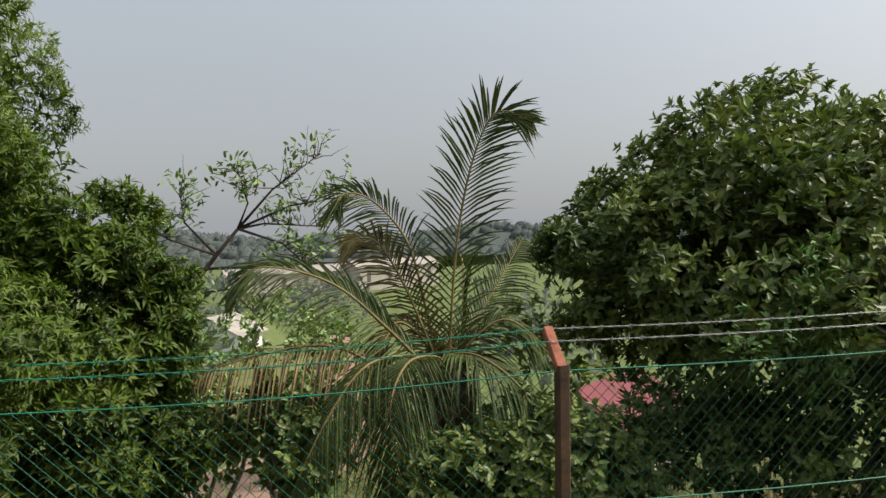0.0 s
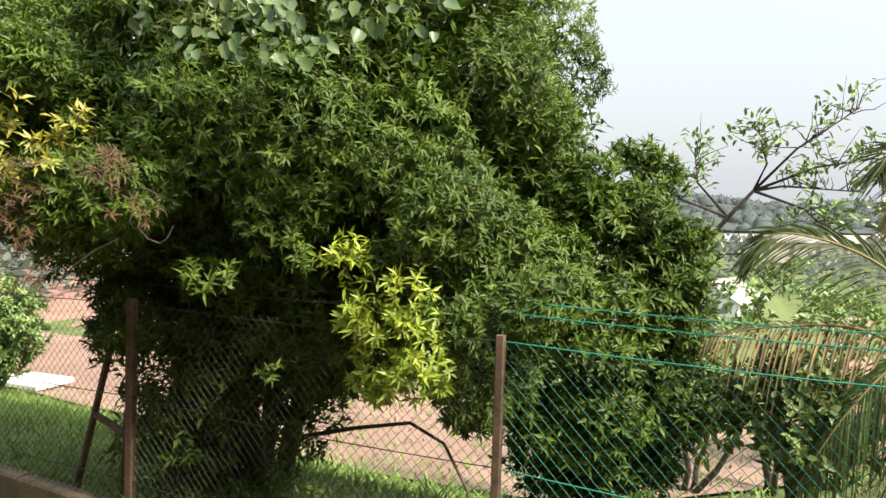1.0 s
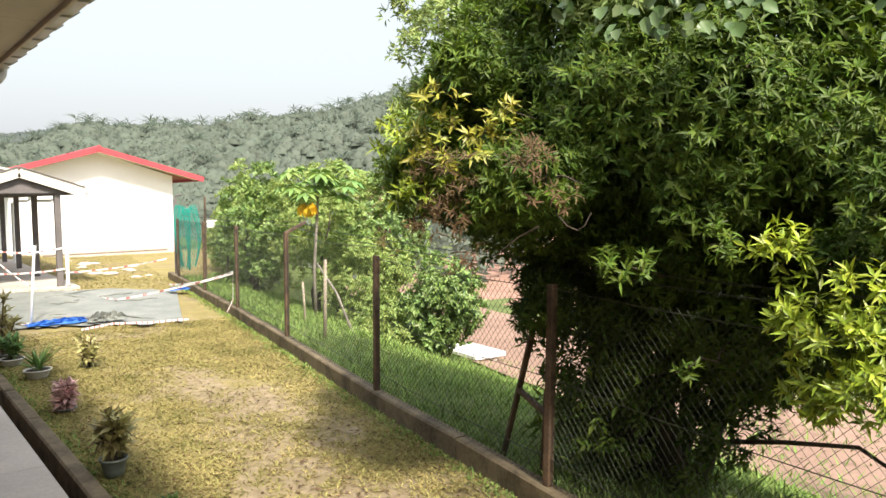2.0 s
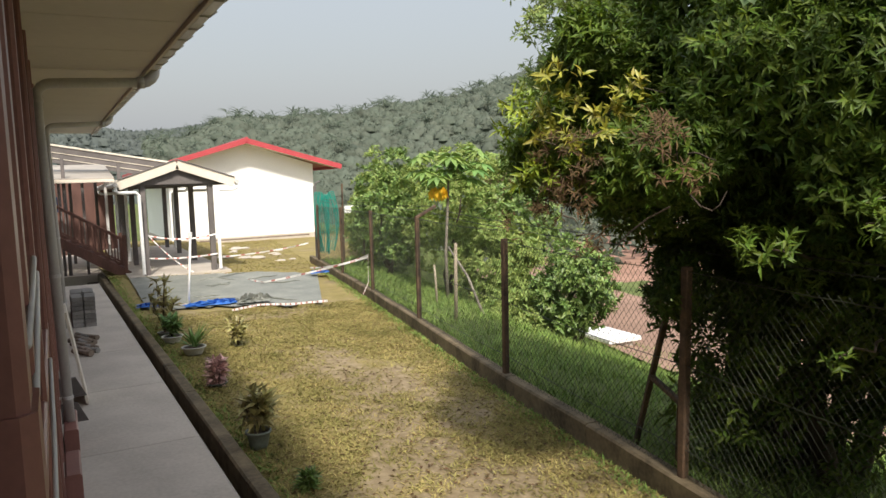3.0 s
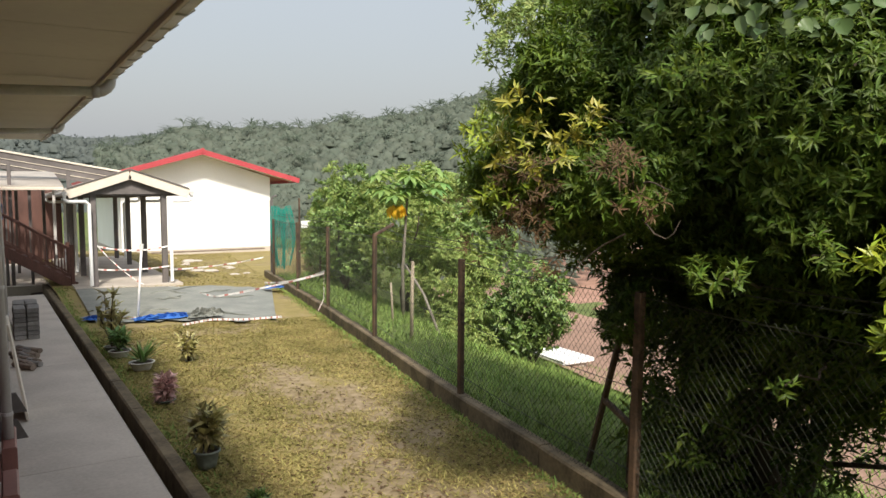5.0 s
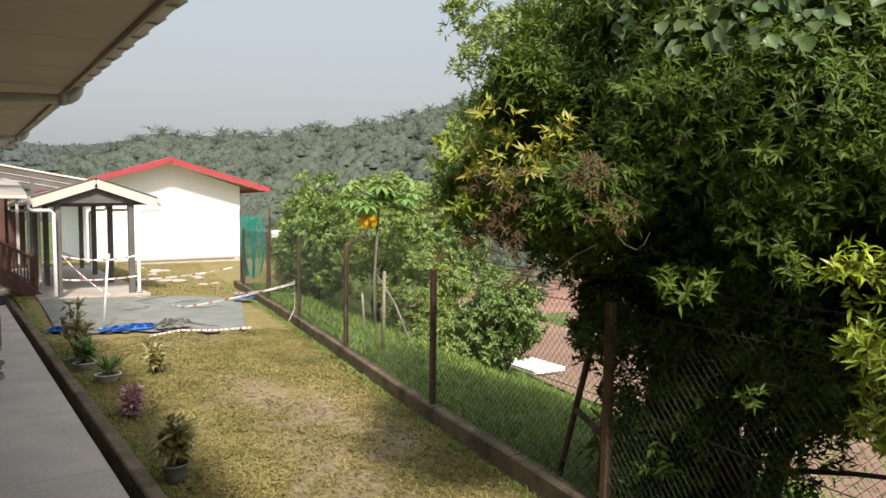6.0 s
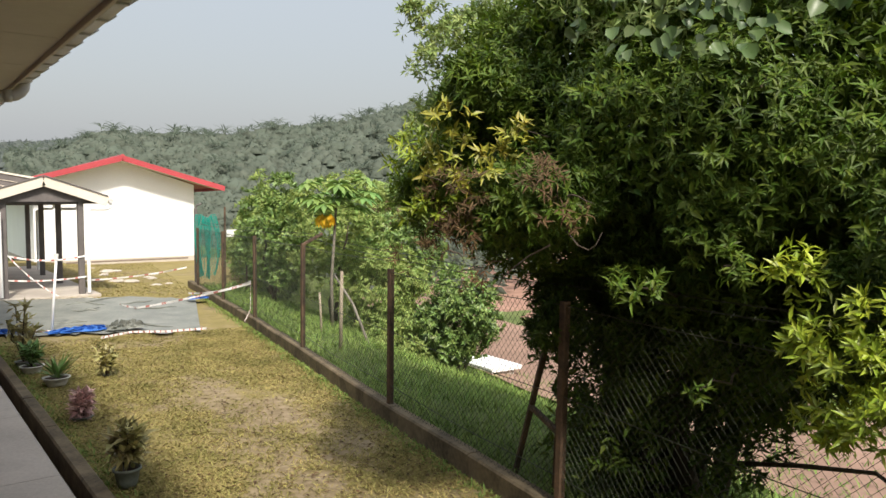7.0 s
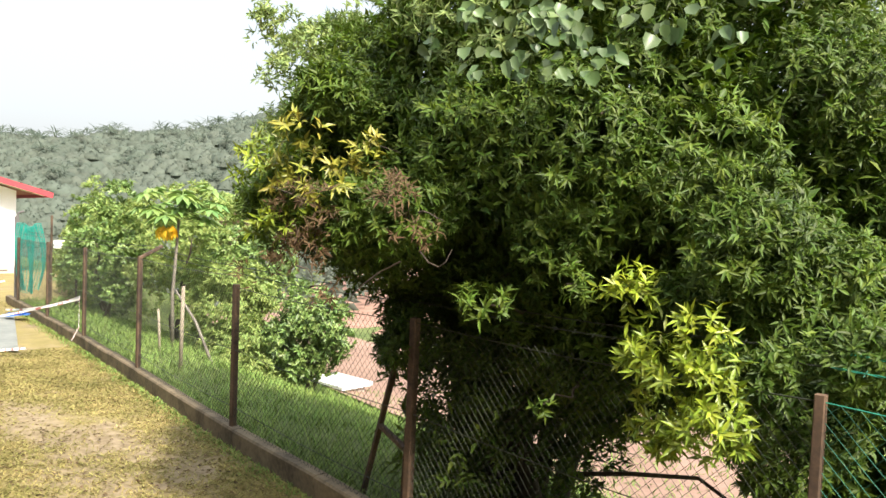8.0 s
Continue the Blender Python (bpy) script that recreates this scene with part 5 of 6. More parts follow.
THICKET = [(-20.5, 9.0, 1.6, 1.5, 1.1, 1.7), (-22.6, 9.9, 1.5, 1.4, 1.2, 1.6), (-18.2, 9.8, 1.7, 1.5, 1.2, 1.6), (-19.8, 11.5, 2.0, 1.8, 1.4, 1.6), (-17.0, 11.2, 1.6, 1.5, 1.2, 1.5), (-15.6, 9.7, 0.4, 1.2, 0.9, 1.0),
           (-24.8, 10.4, 1.3, 1.3, 1.1, 1.4), (-27.0, 11.6, 1.3, 1.5, 1.2, 1.4), (-12.7, 9.9, 0.0, 0.8, 0.6, 0.8), (-14.2, 9.3, -0.55, 0.95, 0.8, 0.75), (-14.9, 9.9, -0.95, 1.0, 0.8, 0.7), (-13.4, 8.7, -0.75, 0.7, 0.6, 0.55)]
for i, (x, y, z, rx, ry, rz) in enumerate(THICKET):
    round_tree(80 + i, (x, y), (x, y, z), (rx, ry, rz), S2, M_LEAF_SLOPE if i % 4 else M_LEAF_LIGHT, 62, (0.135, 0.055), 0.38, 17, 8, 2, "shrub", 0.4, 0.2, group="shrubs on the slope")


def papaya():
    rng = np.random.default_rng(9)
    x, y = -15.3, 8.2
    g = ground_z(x, y)
    t = thing("papaya_tree", (x, y, g), "papaya tree with large lobed leaves and yellow hanging ones", "tree")
    part("trunk", Mesh().tube([(x, y, g - 0.05), (x - 0.05, y, 0.8), (x, y + 0.05, 1.9), (x, y + 0.1, 2.7)], [0.045, 0.038, 0.032, 0.025], 8), M_BARK_PALE, t, smooth=True)
    for k in range(30):
        a, el = k * 2.4, rng.uniform(-0.15, 0.95)
        d = Vector((math.cos(a) * math.cos(el), math.sin(a) * math.cos(el), math.sin(el) * 0.8))
        s = Vector((x, y + 0.1, 2.55))
        e = s + d * rng.uniform(0.45, 1.0)
        part("leaf_stalk", Mesh().tube([s, s.lerp(e, 0.5) + Vector((0, 0, 0.06)), e], [0.014, 0.011, 0.008], 5), M_LEAF_LIGHT, t)
        lobes = 8
        P = np.repeat(np.array(e)[None], lobes, 0)
        ang = np.linspace(-2.3, 2.3, lobes)
        side = Vector((-d.y, d.x, 0)).normalized()
        f = Vector((d.x, d.y, -0.25)).normalized()
        D = np.array([f * math.cos(q) + side * math.sin(q) + Vector((0, 0, -0.15)) for q in ang])
        leaves_part("leaf", P, D, np.tile((0, 0, 1.0), (lobes, 1)), 0.40, 0.16, M_LEAF_LIGHT if k % 4 else M_LEAF_SHRUB, t)
    for k in range(6):
        s = Vector((x + 0.03, y - 0.02, 2.35))
        e = s + Vector((rng.normal(0.05, 0.10), rng.normal(-0.22, 0.08), 0.02 - 0.12 * rng.random()))
        D = np.array([(math.cos(q) * 0.35, math.sin(q) * 0.35, -1.0) for q in np.linspace(0, 5.5, 6)])
        leaves_part("yellow_leaf", np.repeat(np.array(e)[None], 6, 0), D, np.tile((0.5, -0.8, 0.2), (6, 1)), 0.30, 0.13, M_PAPAYA_YELLOW, t, "drooping yellow leaf")


M_PAPAYA_YELLOW = leaf_material("yellow_papaya_leaf", (0.80, 0.56, 0.02), (0.68, 0.44, 0.02), rough=0.6)
papaya()


# ---- wooded hills, mist put into their base colours ----
def hill(name, label, yaws, r0, r1, crest, mat, leafmat, count, size, seed, palms=0):
    rng = np.random.default_rng(seed)
    n, m = 70, 12

    def z_at(yaw, r):
        u = (r - r0) / (r1 - r0)
        top = 2.45 + r1 * 0.82 * math.tan(radians(crest(yaw) + 1.72 * math.sin(radians(yaw)))) - size * 0.6
        return -4 + (top + 4) * step(0.0, 0.8, u) + 1.5 * noise.noise(Vector((yaw * 0.25, r * 0.03, seed)))
    mb = Mesh()
    for j in range(m + 1):
        r = r0 + (r1 - r0) * j / m
        for i in range(n + 1):
            yaw = yaws[0] + (yaws[1] - yaws[0]) * i / n
            mb.v.append((-r * math.sin(radians(yaw)), r * math.cos(radians(yaw)), z_at(yaw, r)))
    mb.f = [(j * (n + 1) + i, j * (n + 1) + i + 1, (j + 1) * (n + 1) + i + 1, (j + 1) * (n + 1) + i) for j in range(m) for i in range(n)]
    h = tagged(part(name, mb, mat, smooth=True), label, "hill", kind="structure")
    yw, rr = rng.uniform(yaws[0], yaws[1], count), r0 + (r1 - r0) * rng.random(count) ** 0.8 * 0.92
    C = np.array([(-r * math.sin(radians(y)), r * math.cos(radians(y)), z_at(y, r) + size * 0.5) for y, r in zip(yw, rr)])
    dome, ring_n = Mesh(), 7
    for c in C:
        rad = size * rng.uniform(0.5, 1.0)
        k0 = len(dome.v)
        for lv in range(4):
            e = lv / 3 * 1.45
            for q in range(ring_n):
                a = 2 * math.pi * q / ring_n
                w = rad * (1 + 0.55 * noise.noise(Vector((c[0] + q * 1.7, c[1], lv * 2.3))))
                dome.v.append((c[0] + w * math.cos(e) * math.cos(a), c[1] + w * math.cos(e) * math.sin(a), c[2] - size * 0.5 + w * 0.95 * math.sin(e)))
        dome.f += [(k0 + lv * ring_n + q, k0 + lv * ring_n + (q + 1) % ring_n, k0 + (lv + 1) * ring_n + (q + 1) % ring_n, k0 + (lv + 1) * ring_n + q) for lv in range(3) for q in range(ring_n)]
        dome.f.append(tuple(k0 + 3 * ring_n + q for q in range(ring_n)))
    tagged(part("tree_mass", dome, leafmat, h, smooth=True), kind="stuff")
    R = unit(rng.normal(0, 1, (count * (8 if palms else 12), 3)))
    R[:, 2] = np.abs(R[:, 2])
    P = np.repeat(C, 8 if palms else 12, 0) + R * size * rng.uniform(0.45, 0.8, (len(R), 1)) - np.array([0, 0, size * 0.4])
    leaves_part("foliage", P, R + rng.normal(0, 0.4, R.shape), R * 0.35 + np.array([0, 0, 1.0]) + rng.normal(0, 0.25, R.shape), rng.uniform(0.2, 0.5, len(P)) * size, rng.uniform(0.12, 0.25, len(P)) * size, leafmat, h, kind="stuff")
    if palms:
        P, D, L = [], [], []
        for _ in range(palms):
            y = rng.uniform(yaws[0], yaws[1])
            r = r1 * (rng.uniform(0.82, 0.89) if rng.random() < 0.5 else rng.uniform(0.5, 0.82))
            top = Vector((-r * math.sin(radians(y)), r * math.cos(radians(y)), z_at(y, r) + size * 0.6 + rng.uniform(0.0, 1.0)))
            for k in range(14):
                a, e = 2.4 * k, rng.uniform(-0.1, 1.0)
                P.append(top)
                D.append((math.cos(a) * math.cos(e), math.sin(a) * math.cos(e), math.sin(e)))
                L.append(rng.uniform(1.3, 2.2))
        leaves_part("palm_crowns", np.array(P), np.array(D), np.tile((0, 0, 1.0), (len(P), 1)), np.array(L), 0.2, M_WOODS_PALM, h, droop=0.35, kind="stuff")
    return h


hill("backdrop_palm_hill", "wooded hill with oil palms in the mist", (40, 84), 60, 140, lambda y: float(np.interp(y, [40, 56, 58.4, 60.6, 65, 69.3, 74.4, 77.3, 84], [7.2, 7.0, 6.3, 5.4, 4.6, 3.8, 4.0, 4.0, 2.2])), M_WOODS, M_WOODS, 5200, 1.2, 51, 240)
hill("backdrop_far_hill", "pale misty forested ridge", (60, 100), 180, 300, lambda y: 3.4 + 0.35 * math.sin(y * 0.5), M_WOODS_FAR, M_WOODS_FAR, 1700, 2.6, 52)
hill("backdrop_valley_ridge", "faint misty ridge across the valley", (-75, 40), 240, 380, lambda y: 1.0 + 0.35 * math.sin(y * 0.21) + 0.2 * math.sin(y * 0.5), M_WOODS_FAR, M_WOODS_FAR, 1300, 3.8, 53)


def valley_trees(seed, count, yaw, r, size, mat, label):
    rng = np.random.default_rng(seed)
    yw, rr = rng.uniform(*yaw, count), rng.uniform(*r, count)
    C = np.array([(-a * math.sin(radians(y)), a * math.cos(radians(y)), ground_z(-a * math.sin(radians(y)), a * math.cos(radians(y))) + size * rng.uniform(0.3, 1.1)) for y, a in zip(yw, rr)])
    R = unit(rng.normal(0, 1, (count * 34, 3)))
    P = np.repeat(C, 34, 0) + R * size * 0.75
    t = leaves_part("far_woods", P, R + np.array([0, 0, 0.2]), R + rng.normal(0, 0.6, R.shape), rng.uniform(0.25, 0.6, len(P)) * size, rng.uniform(0.15, 0.3, len(P)) * size, mat, None)
    tagged(t, label, "woods", kind="stuff")


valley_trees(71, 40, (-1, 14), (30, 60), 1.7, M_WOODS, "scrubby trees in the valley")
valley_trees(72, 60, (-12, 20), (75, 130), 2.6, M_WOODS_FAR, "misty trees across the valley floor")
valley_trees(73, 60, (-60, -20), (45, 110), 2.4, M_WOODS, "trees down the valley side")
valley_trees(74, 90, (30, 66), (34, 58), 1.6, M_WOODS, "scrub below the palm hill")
# ---- beyond the fence ----
# roof red darkened: shade on the hut is put into the colour
M_ROOF_HUT = material("shaded_red_roofing", (0.20, 0.036, 0.045), (0.12, 0.026, 0.03), scale=1.0, fine=14, rough=0.6, bump=0.05)
def small_house(name, x, y, z, w, d, h, rise, turn, wall_mat, roof_mat, label, windows=2):
    t = thing(name, (x, y, z), label, "house")
    m = pose(x, y, z, 0, 0, turn)

    def tr(mb):
        mb.v = [tuple(m @ Vector(p)) for p in mb.v]
        return mb
    part("wall", tr(Mesh().add([(-w / 2, -d / 2, -1), (w / 2, -d / 2, -1), (w / 2, d / 2, -1), (-w / 2, d / 2, -1), (-w / 2, -d / 2, h), (w / 2, -d / 2, h), (w / 2, d / 2, h), (-w / 2, d / 2, h), (-w / 2, 0, h + rise * 0.95), (w / 2, 0, h + rise * 0.95)],
                               [(0, 1, 5, 4), (2, 3, 7, 6), (1, 2, 6, 9, 5), (3, 0, 4, 8, 7)])), wall_mat, t)
    for s in (-1, 1):
        part("roof_slope", tr(Mesh().add([(-w / 2 - 0.3, 0, h + rise), (w / 2 + 0.3, 0, h + rise), (w / 2 + 0.3, s * (d / 2 + 0.4), h - 0.1), (-w / 2 - 0.3, s * (d / 2 + 0.4), h - 0.1),
                                          (-w / 2 - 0.3, 0, h + rise - 0.06), (w / 2 + 0.3, 0, h + rise - 0.06), (w / 2 + 0.3, s * (d / 2 + 0.4), h - 0.16), (-w / 2 - 0.3, s * (d / 2 + 0.4), h - 0.16)],
                                         [(0, 1, 2, 3), (7, 6, 5, 4), (2, 6, 7, 3), (0, 3, 7, 4), (1, 5, 6, 2)])), roof_mat, t)
    for i in range(windows):
        u = (i + 0.5) / windows * w - w / 2
        part("window", tr(Mesh().box(u - 0.4, u + 0.4, -d / 2 - 0.03, -d / 2 + 0.02, h * 0.35, h * 0.8)), M_DARKPOST, t)
    return t


gz = ground_z(11, 18.6)
small_house("hut", 11.1, 18.8, gz, 3.4, 2.4, -2.75 - gz, 0.85, 32, M_CONCRETE, M_ROOF_HUT, "small hut with a red metal roof below the slope", 1)
small_house("cottage", 0.9, 55, ground_z(1, 55), 3.6, 4.5, 1.2, 1.3, 60, M_WHITE, M_ROOF_PALE, "pale cottage down in the valley")
small_house("long_building", 16, 148, ground_z(14, 148), 26, 8, 4.2, 1.2, 5, M_CONCRETE, M_ROOF_PALE, "long low white building across the valley", 6)
small_house("long_building", 36, 146, ground_z(36, 146), 18, 8, 4.6, 1.3, 12, M_CONCRETE, M_ROOF_PALE, "long low white building across the valley", 4)
small_house("cottage", -50.9, 32.5, 1.2, 4.0, 3.4, 1.7, 1.2, -30, M_BROWN_DULL, M_ROOF_OLD, "small house with a faded red roof among trees")
bench = thing("bench", (-14.2, 12.05, ground_z(-14.2, 12.05)), "white concrete slab bench beside the track", "bench")
bz = -1.5
bt_ = Mesh()
m_ = pose(-14.2, 12.05, bz, 0, 0, -3)
bt_.bar((-0.75, 0, 0), (0.75, 0, 0), 0.95, 0.1)
bt_.v = [tuple(m_ @ Vector(p)) for p in bt_.v]
part("seat", bt_, M_WHITE, bench)
for s in (-0.6, 0.6):
    q = Mesh().bar((s, 0, -0.5), (s, 0, -0.05), 0.12, 0.6, up=(0, 1, 0))
    q.v = [tuple(m_ @ Vector(p)) for p in q.v]
    part("leg", q, M_CONCRETE, bench)
for x, y, top, r, lean in ((-11.6, 6.4, 1.35, 0.035, 0.02), (-13.4, 6.95, 0.75, 0.025, -0.05)):
    st = thing("stake", (x, y, ground_z(x, y)), "pale timber stake standing in the grass", "stake", "stakes in the grass")
    part("shaft", Mesh().tube([(x, y, ground_z(x, y) - 0.1), (x + lean, y, top * 0.5), (x + lean * 2, y, top)], [r, r * 0.95, r * 0.85], 8), M_STAKE, st, smooth=True)
sg = thing("sign_board", (-22.7, 8.8, ground_z(-22.7, 8.8)), "blank white board on two thin posts", "sign")
part("board", Mesh().box(-22.74, -22.70, 8.40, 9.10, 1.55, 1.78), M_WHITE, sg)
for y in (8.36, 9.06):
    part("post", Mesh().bar((-22.76, y, ground_z(-22.7, y) - 0.05), (-22.76, y, 2.5), 0.05, 0.05, up=(0, 1, 0)), M_POST, sg)
# leaning cut trunk on the slope
lt = thing("fallen_branch", (-12.9, 7.3, 0.2), "pale fallen branch leaning in the scrub", "branch")
part("wood", Mesh().tube([(-12.6, 7.6, ground_z(-12.6, 7.6) - 0.03), (-13.2, 7.55, 0.5), (-13.9, 7.5, 1.05)], [0.03, 0.027, 0.02], 8), M_BARK_PALE, lt, smooth=True)

# teal net bundled at the far end of the fence
net = thing("net", (-22.5, 7.68, 0.2), "teal plastic net hung in folds from the fence end", "net")


def net_at(u, v):
    pinch = 0.35 + 0.65 * math.sin(math.pi * min(0.15 + 0.75 * (1 - v), 1))
    s = (u - 0.5) * 1.5 * pinch
    return (-22.5 + 0.35 * s, 7.68 + 0.42 * s + 0.09 * math.sin(u * 15 + v * 2) + 0.05 * math.sin(u * 31), 0.35 + 1.85 * v + 0.07 * math.sin(u * 9))


strands = Mesh()
for i in range(46):
    strands.tube([net_at(i / 45, j / 12) for j in range(13)], 0.008, 3, cap=False)
for j in range(30):
    strands.tube([net_at(i / 30, j / 29) for i in range(31)], 0.006, 3, cap=False)
part("mesh", strands, M_NET, net)
gp = thing("gate_post", (-23.3, 7.62, 0), "grey metal gate post at the lawn's far corner", "post")
part("shaft", Mesh().bar((-23.3, 7.62, 0), (-23.3, 7.62, 2.45), 0.09, 0.09, up=(0, 1, 0)), M_DARKPOST, gp)
part("bent_arm", Mesh().tube([(-23.3, 7.62, 2.4), (-23.3, 7.66, 2.55), (-23.3, 7.8, 2.6)], 0.03, 6), M_DARKPOST, gp)

# ---- lawn things ----
gs = Mesh()
for j in range(17):
    for i in range(25):
        u, v = i / 24, j / 16
        a = Vector((-15.9, 1.72, 0)).lerp(Vector((-14.9, 5.0, 0)), u)
        b = Vector((-20.9, 1.72, 0)).lerp(Vector((-20.2, 6.6, 0)), u)
        p = a.lerp(b, v)
        e = 0.5 * noise.noise(Vector((u * 7, v * 9, 1))) + 0.25 * noise.noise(Vector((u * 19, v * 9, 4)))
        gs.v.append((p.x + (e if v < 0.03 or v > 0.97 else 0), p.y, 0.045 + yard_z(p.x, p.y) + 0.02 * noise.noise(Vector((p.x * 1.3, p.y * 1.3, 0)))))
gs.f = [(j * 25 + i, j * 25 + i + 1, j * 25 + 26 + i, j * 25 + 25 + i) for j in range(16) for i in range(24)]
gsheet = thing("groundsheet", (-18, 3.5, 0.05), "damp grey plastic sheet spread over the lawn", "tarpaulin")
part("sheet", gs, M_TARP, gsheet, smooth=True)
rng = np.random.default_rng(77)
for k in range(9):
    a = Vector((rng.uniform(-20, -16), rng.uniform(2.2, 5.2), 0))
    b = a + Vector((rng.normal(0, 0.5), rng.uniform(0.5, 1.4), 0))
    fold = [a.lerp(b, q / 8) + Vector((0.06 * math.sin(q * 1.3 + k), 0, 0)) for q in range(9)]
    part("fold", Mesh().tube([(p.x, p.y, yard_z(p.x, p.y) + 0.058) for p in fold], [0.004 + 0.022 * math.sin(math.pi * q / 8) for q in range(9)], 6), M_TARP, gsheet)


def crumple(x, y, lx, ly, h, seed, mat, label):
    mb, n = Mesh(), 22
    for j in range(n + 1):
        for i in range(n + 1):
            u, v = i / n - 0.5, j / n - 0.5
            k = noise.noise(Vector((u * 7, v * 7, seed))) + 0.6 * noise.noise(Vector((u * 17, v * 17, seed)))
            edge = max(0, 1 - (2 * abs(u)) ** 4) * max(0, 1 - (2 * abs(v)) ** 4)
            mb.v.append((x + lx * u + 0.1 * k, y + ly * v + 0.1 * noise.noise(Vector((u * 6, v * 6, seed + 3))), 0.075 + max(0, h * (0.5 + 0.9 * k)) * edge))
    mb.f = [(j * (n + 1) + i, j * (n + 1) + i + 1, (j + 1) * (n + 1) + i + 1, (j + 1) * (n + 1) + i) for j in range(n) for i in range(n)]
    tagged(part("tarpaulin", mb, mat), label, "tarpaulin", "tarpaulins on the lawn")


crumple(-15.9, 2.95, 0.45, 1.1, 0.09, 1, M_BLUE, "crumpled blue tarpaulin at the sheet's edge")
crumple(-15.75, 3.75, 0.55, 0.7, 0.16, 2, M_TARP, "crumpled grey plastic sheeting on the lawn")
crumple(-16.6, 1.85, 0.5, 0.6, 0.06, 3, M_BLUE, "crumpled blue tarpaulin beside the drain")
crumple(-19.6, 6.45, 0.4, 0.5, 0.08, 4, M_BLUE, "small crumpled blue tarpaulin at the kerb")


def tape(pts, label, sag=0.0, n=26, w=0.042):
    """Red and white barrier tape, slightly twisted, along a hanging line."""
    t = thing("barrier_tape", pts[0], label, "tape", "barrier tapes")
    line = []
    for k in range(len(pts) - 1):
        a, b = Vector(pts[k]), Vector(pts[k + 1])
        for i in range(n):
            s = i / n
            line.append(a.lerp(b, s) - Vector((0, 0, 4 * sag * s * (1 - s))))
    line.append(Vector(pts[-1]))
    def run(i0, i1, lift):
        mb = Mesh()
        for i in range(i0, i1):
            a, b = line[i], line[i + 1]
            ua, ub = (Vector((0.3 * math.cos(q * 0.9), 0.3 * math.sin(q * 0.7), 1)).normalized() * (w / 2 + lift) for q in (i, i + 1))
            o = Vector((0.001 + lift, 0, 0))
            mb.add([a - ua - o, b - ub - o, b + ub - o, a + ua - o, a - ua + o, b - ub + o, b + ub + o, a + ua + o], [(0, 1, 2, 3), (7, 6, 5, 4), (0, 4, 5, 1), (3, 2, 6, 7)])
        return mb
    strip_ = part("white_strip", run(0, len(line) - 1, 0.0), M_TAPE_W, t)
    for i in range(2, len(line) - 1, 4):
        part("red_band", run(i, i + 1, 0.002), M_TAPE_R, strip_)


L1 = "sagging red and white barrier tape"
tape([(-21.4, 2.3, 0.16), (-21.0, 4.2, 0.12), (-18.2, 4.6, 0.12), (-15.04, 6.12, 0.86)], L1, 0.03)
tape([(-21.4, 4.1, 0.55), (-23.2, 7.3, 0.62)], L1, 0.06)
tape([(-21.35, 2.3, 0.66), (-21.35, 4.1, 0.66)], L1, 0.05)
tape([(-21.35, 2.3, 1.28), (-21.35, 4.1, 1.22)], L1, 0.12)
tape([(-21.35, 2.3, 1.3), (-21.2, 3.4, 0.2)], L1, 0.1)
tape([(-20.2, 6.4, 0.15), (-15.05, 6.12, 0.9)], L1, 0.08)
tape([(-15.05, 6.12, 0.92), (-15.07, 6.12, 0.3), (-15.1, 6.0, 0.05)], "barrier tape hanging down a fence post", 0.0)
tape([(-14.75, 3.1, 0.07), (-14.95, 3.7, 0.09), (-14.7, 4.3, 0.07), (-14.55, 5.0, 0.08)], "barrier tape lying on the lawn", 0.0)
tape([(-16.4, 1.9, 0.06), (-16.2, 2.5, 0.06)], "barrier tape lying on the lawn", 0.0)
pole = thing("pole", (-16.2, 2.5, 0), "thin white plastic pole leaning upright in the lawn", "pole")
part("shaft", Mesh().tube([(-16.2, 2.5, 0.0), (-16.2, 2.62, 1.5)], 0.024, 8), M_WHITE, pole, smooth=True)
part("cap", Mesh().tube([(-16.2, 2.615, 1.46), (-16.2, 2.625, 1.58)], 0.04, 8), M_TAPE_W, pole)
pl = thing("plank", (-34.6, 8, 0.03), "long weathered plank lying before the house", "plank")
part("board", Mesh().bar((-34.9, 5.8, 0.12), (-34.4, 10.8, 0.16), 0.18, 0.06), M_LOG, pl)
for i in range(16):
    rng = np.random.default_rng(200 + i)
    x, y = rng.uniform(-34, -25), rng.uniform(5.0, 8.5)
    s = rng.uniform(0.1, 0.3)
    rb = thing("rubble", (x, y, 0), "pale broken concrete piece on the ground", "rubble", "rubble near the house")
    part("lump", Mesh().lathe((x, y, yard_z(x, y)), [(0.0, s * 0.3), (s * 0.6, s * 0.26), (s, s * 0.1), (s * 0.9, -0.02)], 7), M_CONCRETE, rb)


# ---- potted plants along the drain ----
def pot(t, x, y, r, h, mat):
    part("pot", Mesh().lathe((x, y, 0.0), [(0.01, 0.02), (r * 0.68, 0.02), (r * 0.78, h * 0.4), (r * 0.95, h * 0.88), (r * 1.06, h * 0.9), (r * 1.06, h), (r * 0.93, h), (r * 0.9, h * 0.9), (r * 0.9, h * 0.85)], 24), mat, t, smooth=True)
    part("soil", Mesh().lathe((x, y, 0.0), [(r * 0.9, h * 0.86), (r * 0.5, h * 0.9), (0.005, h * 0.91)], 16), M_SOIL, t)


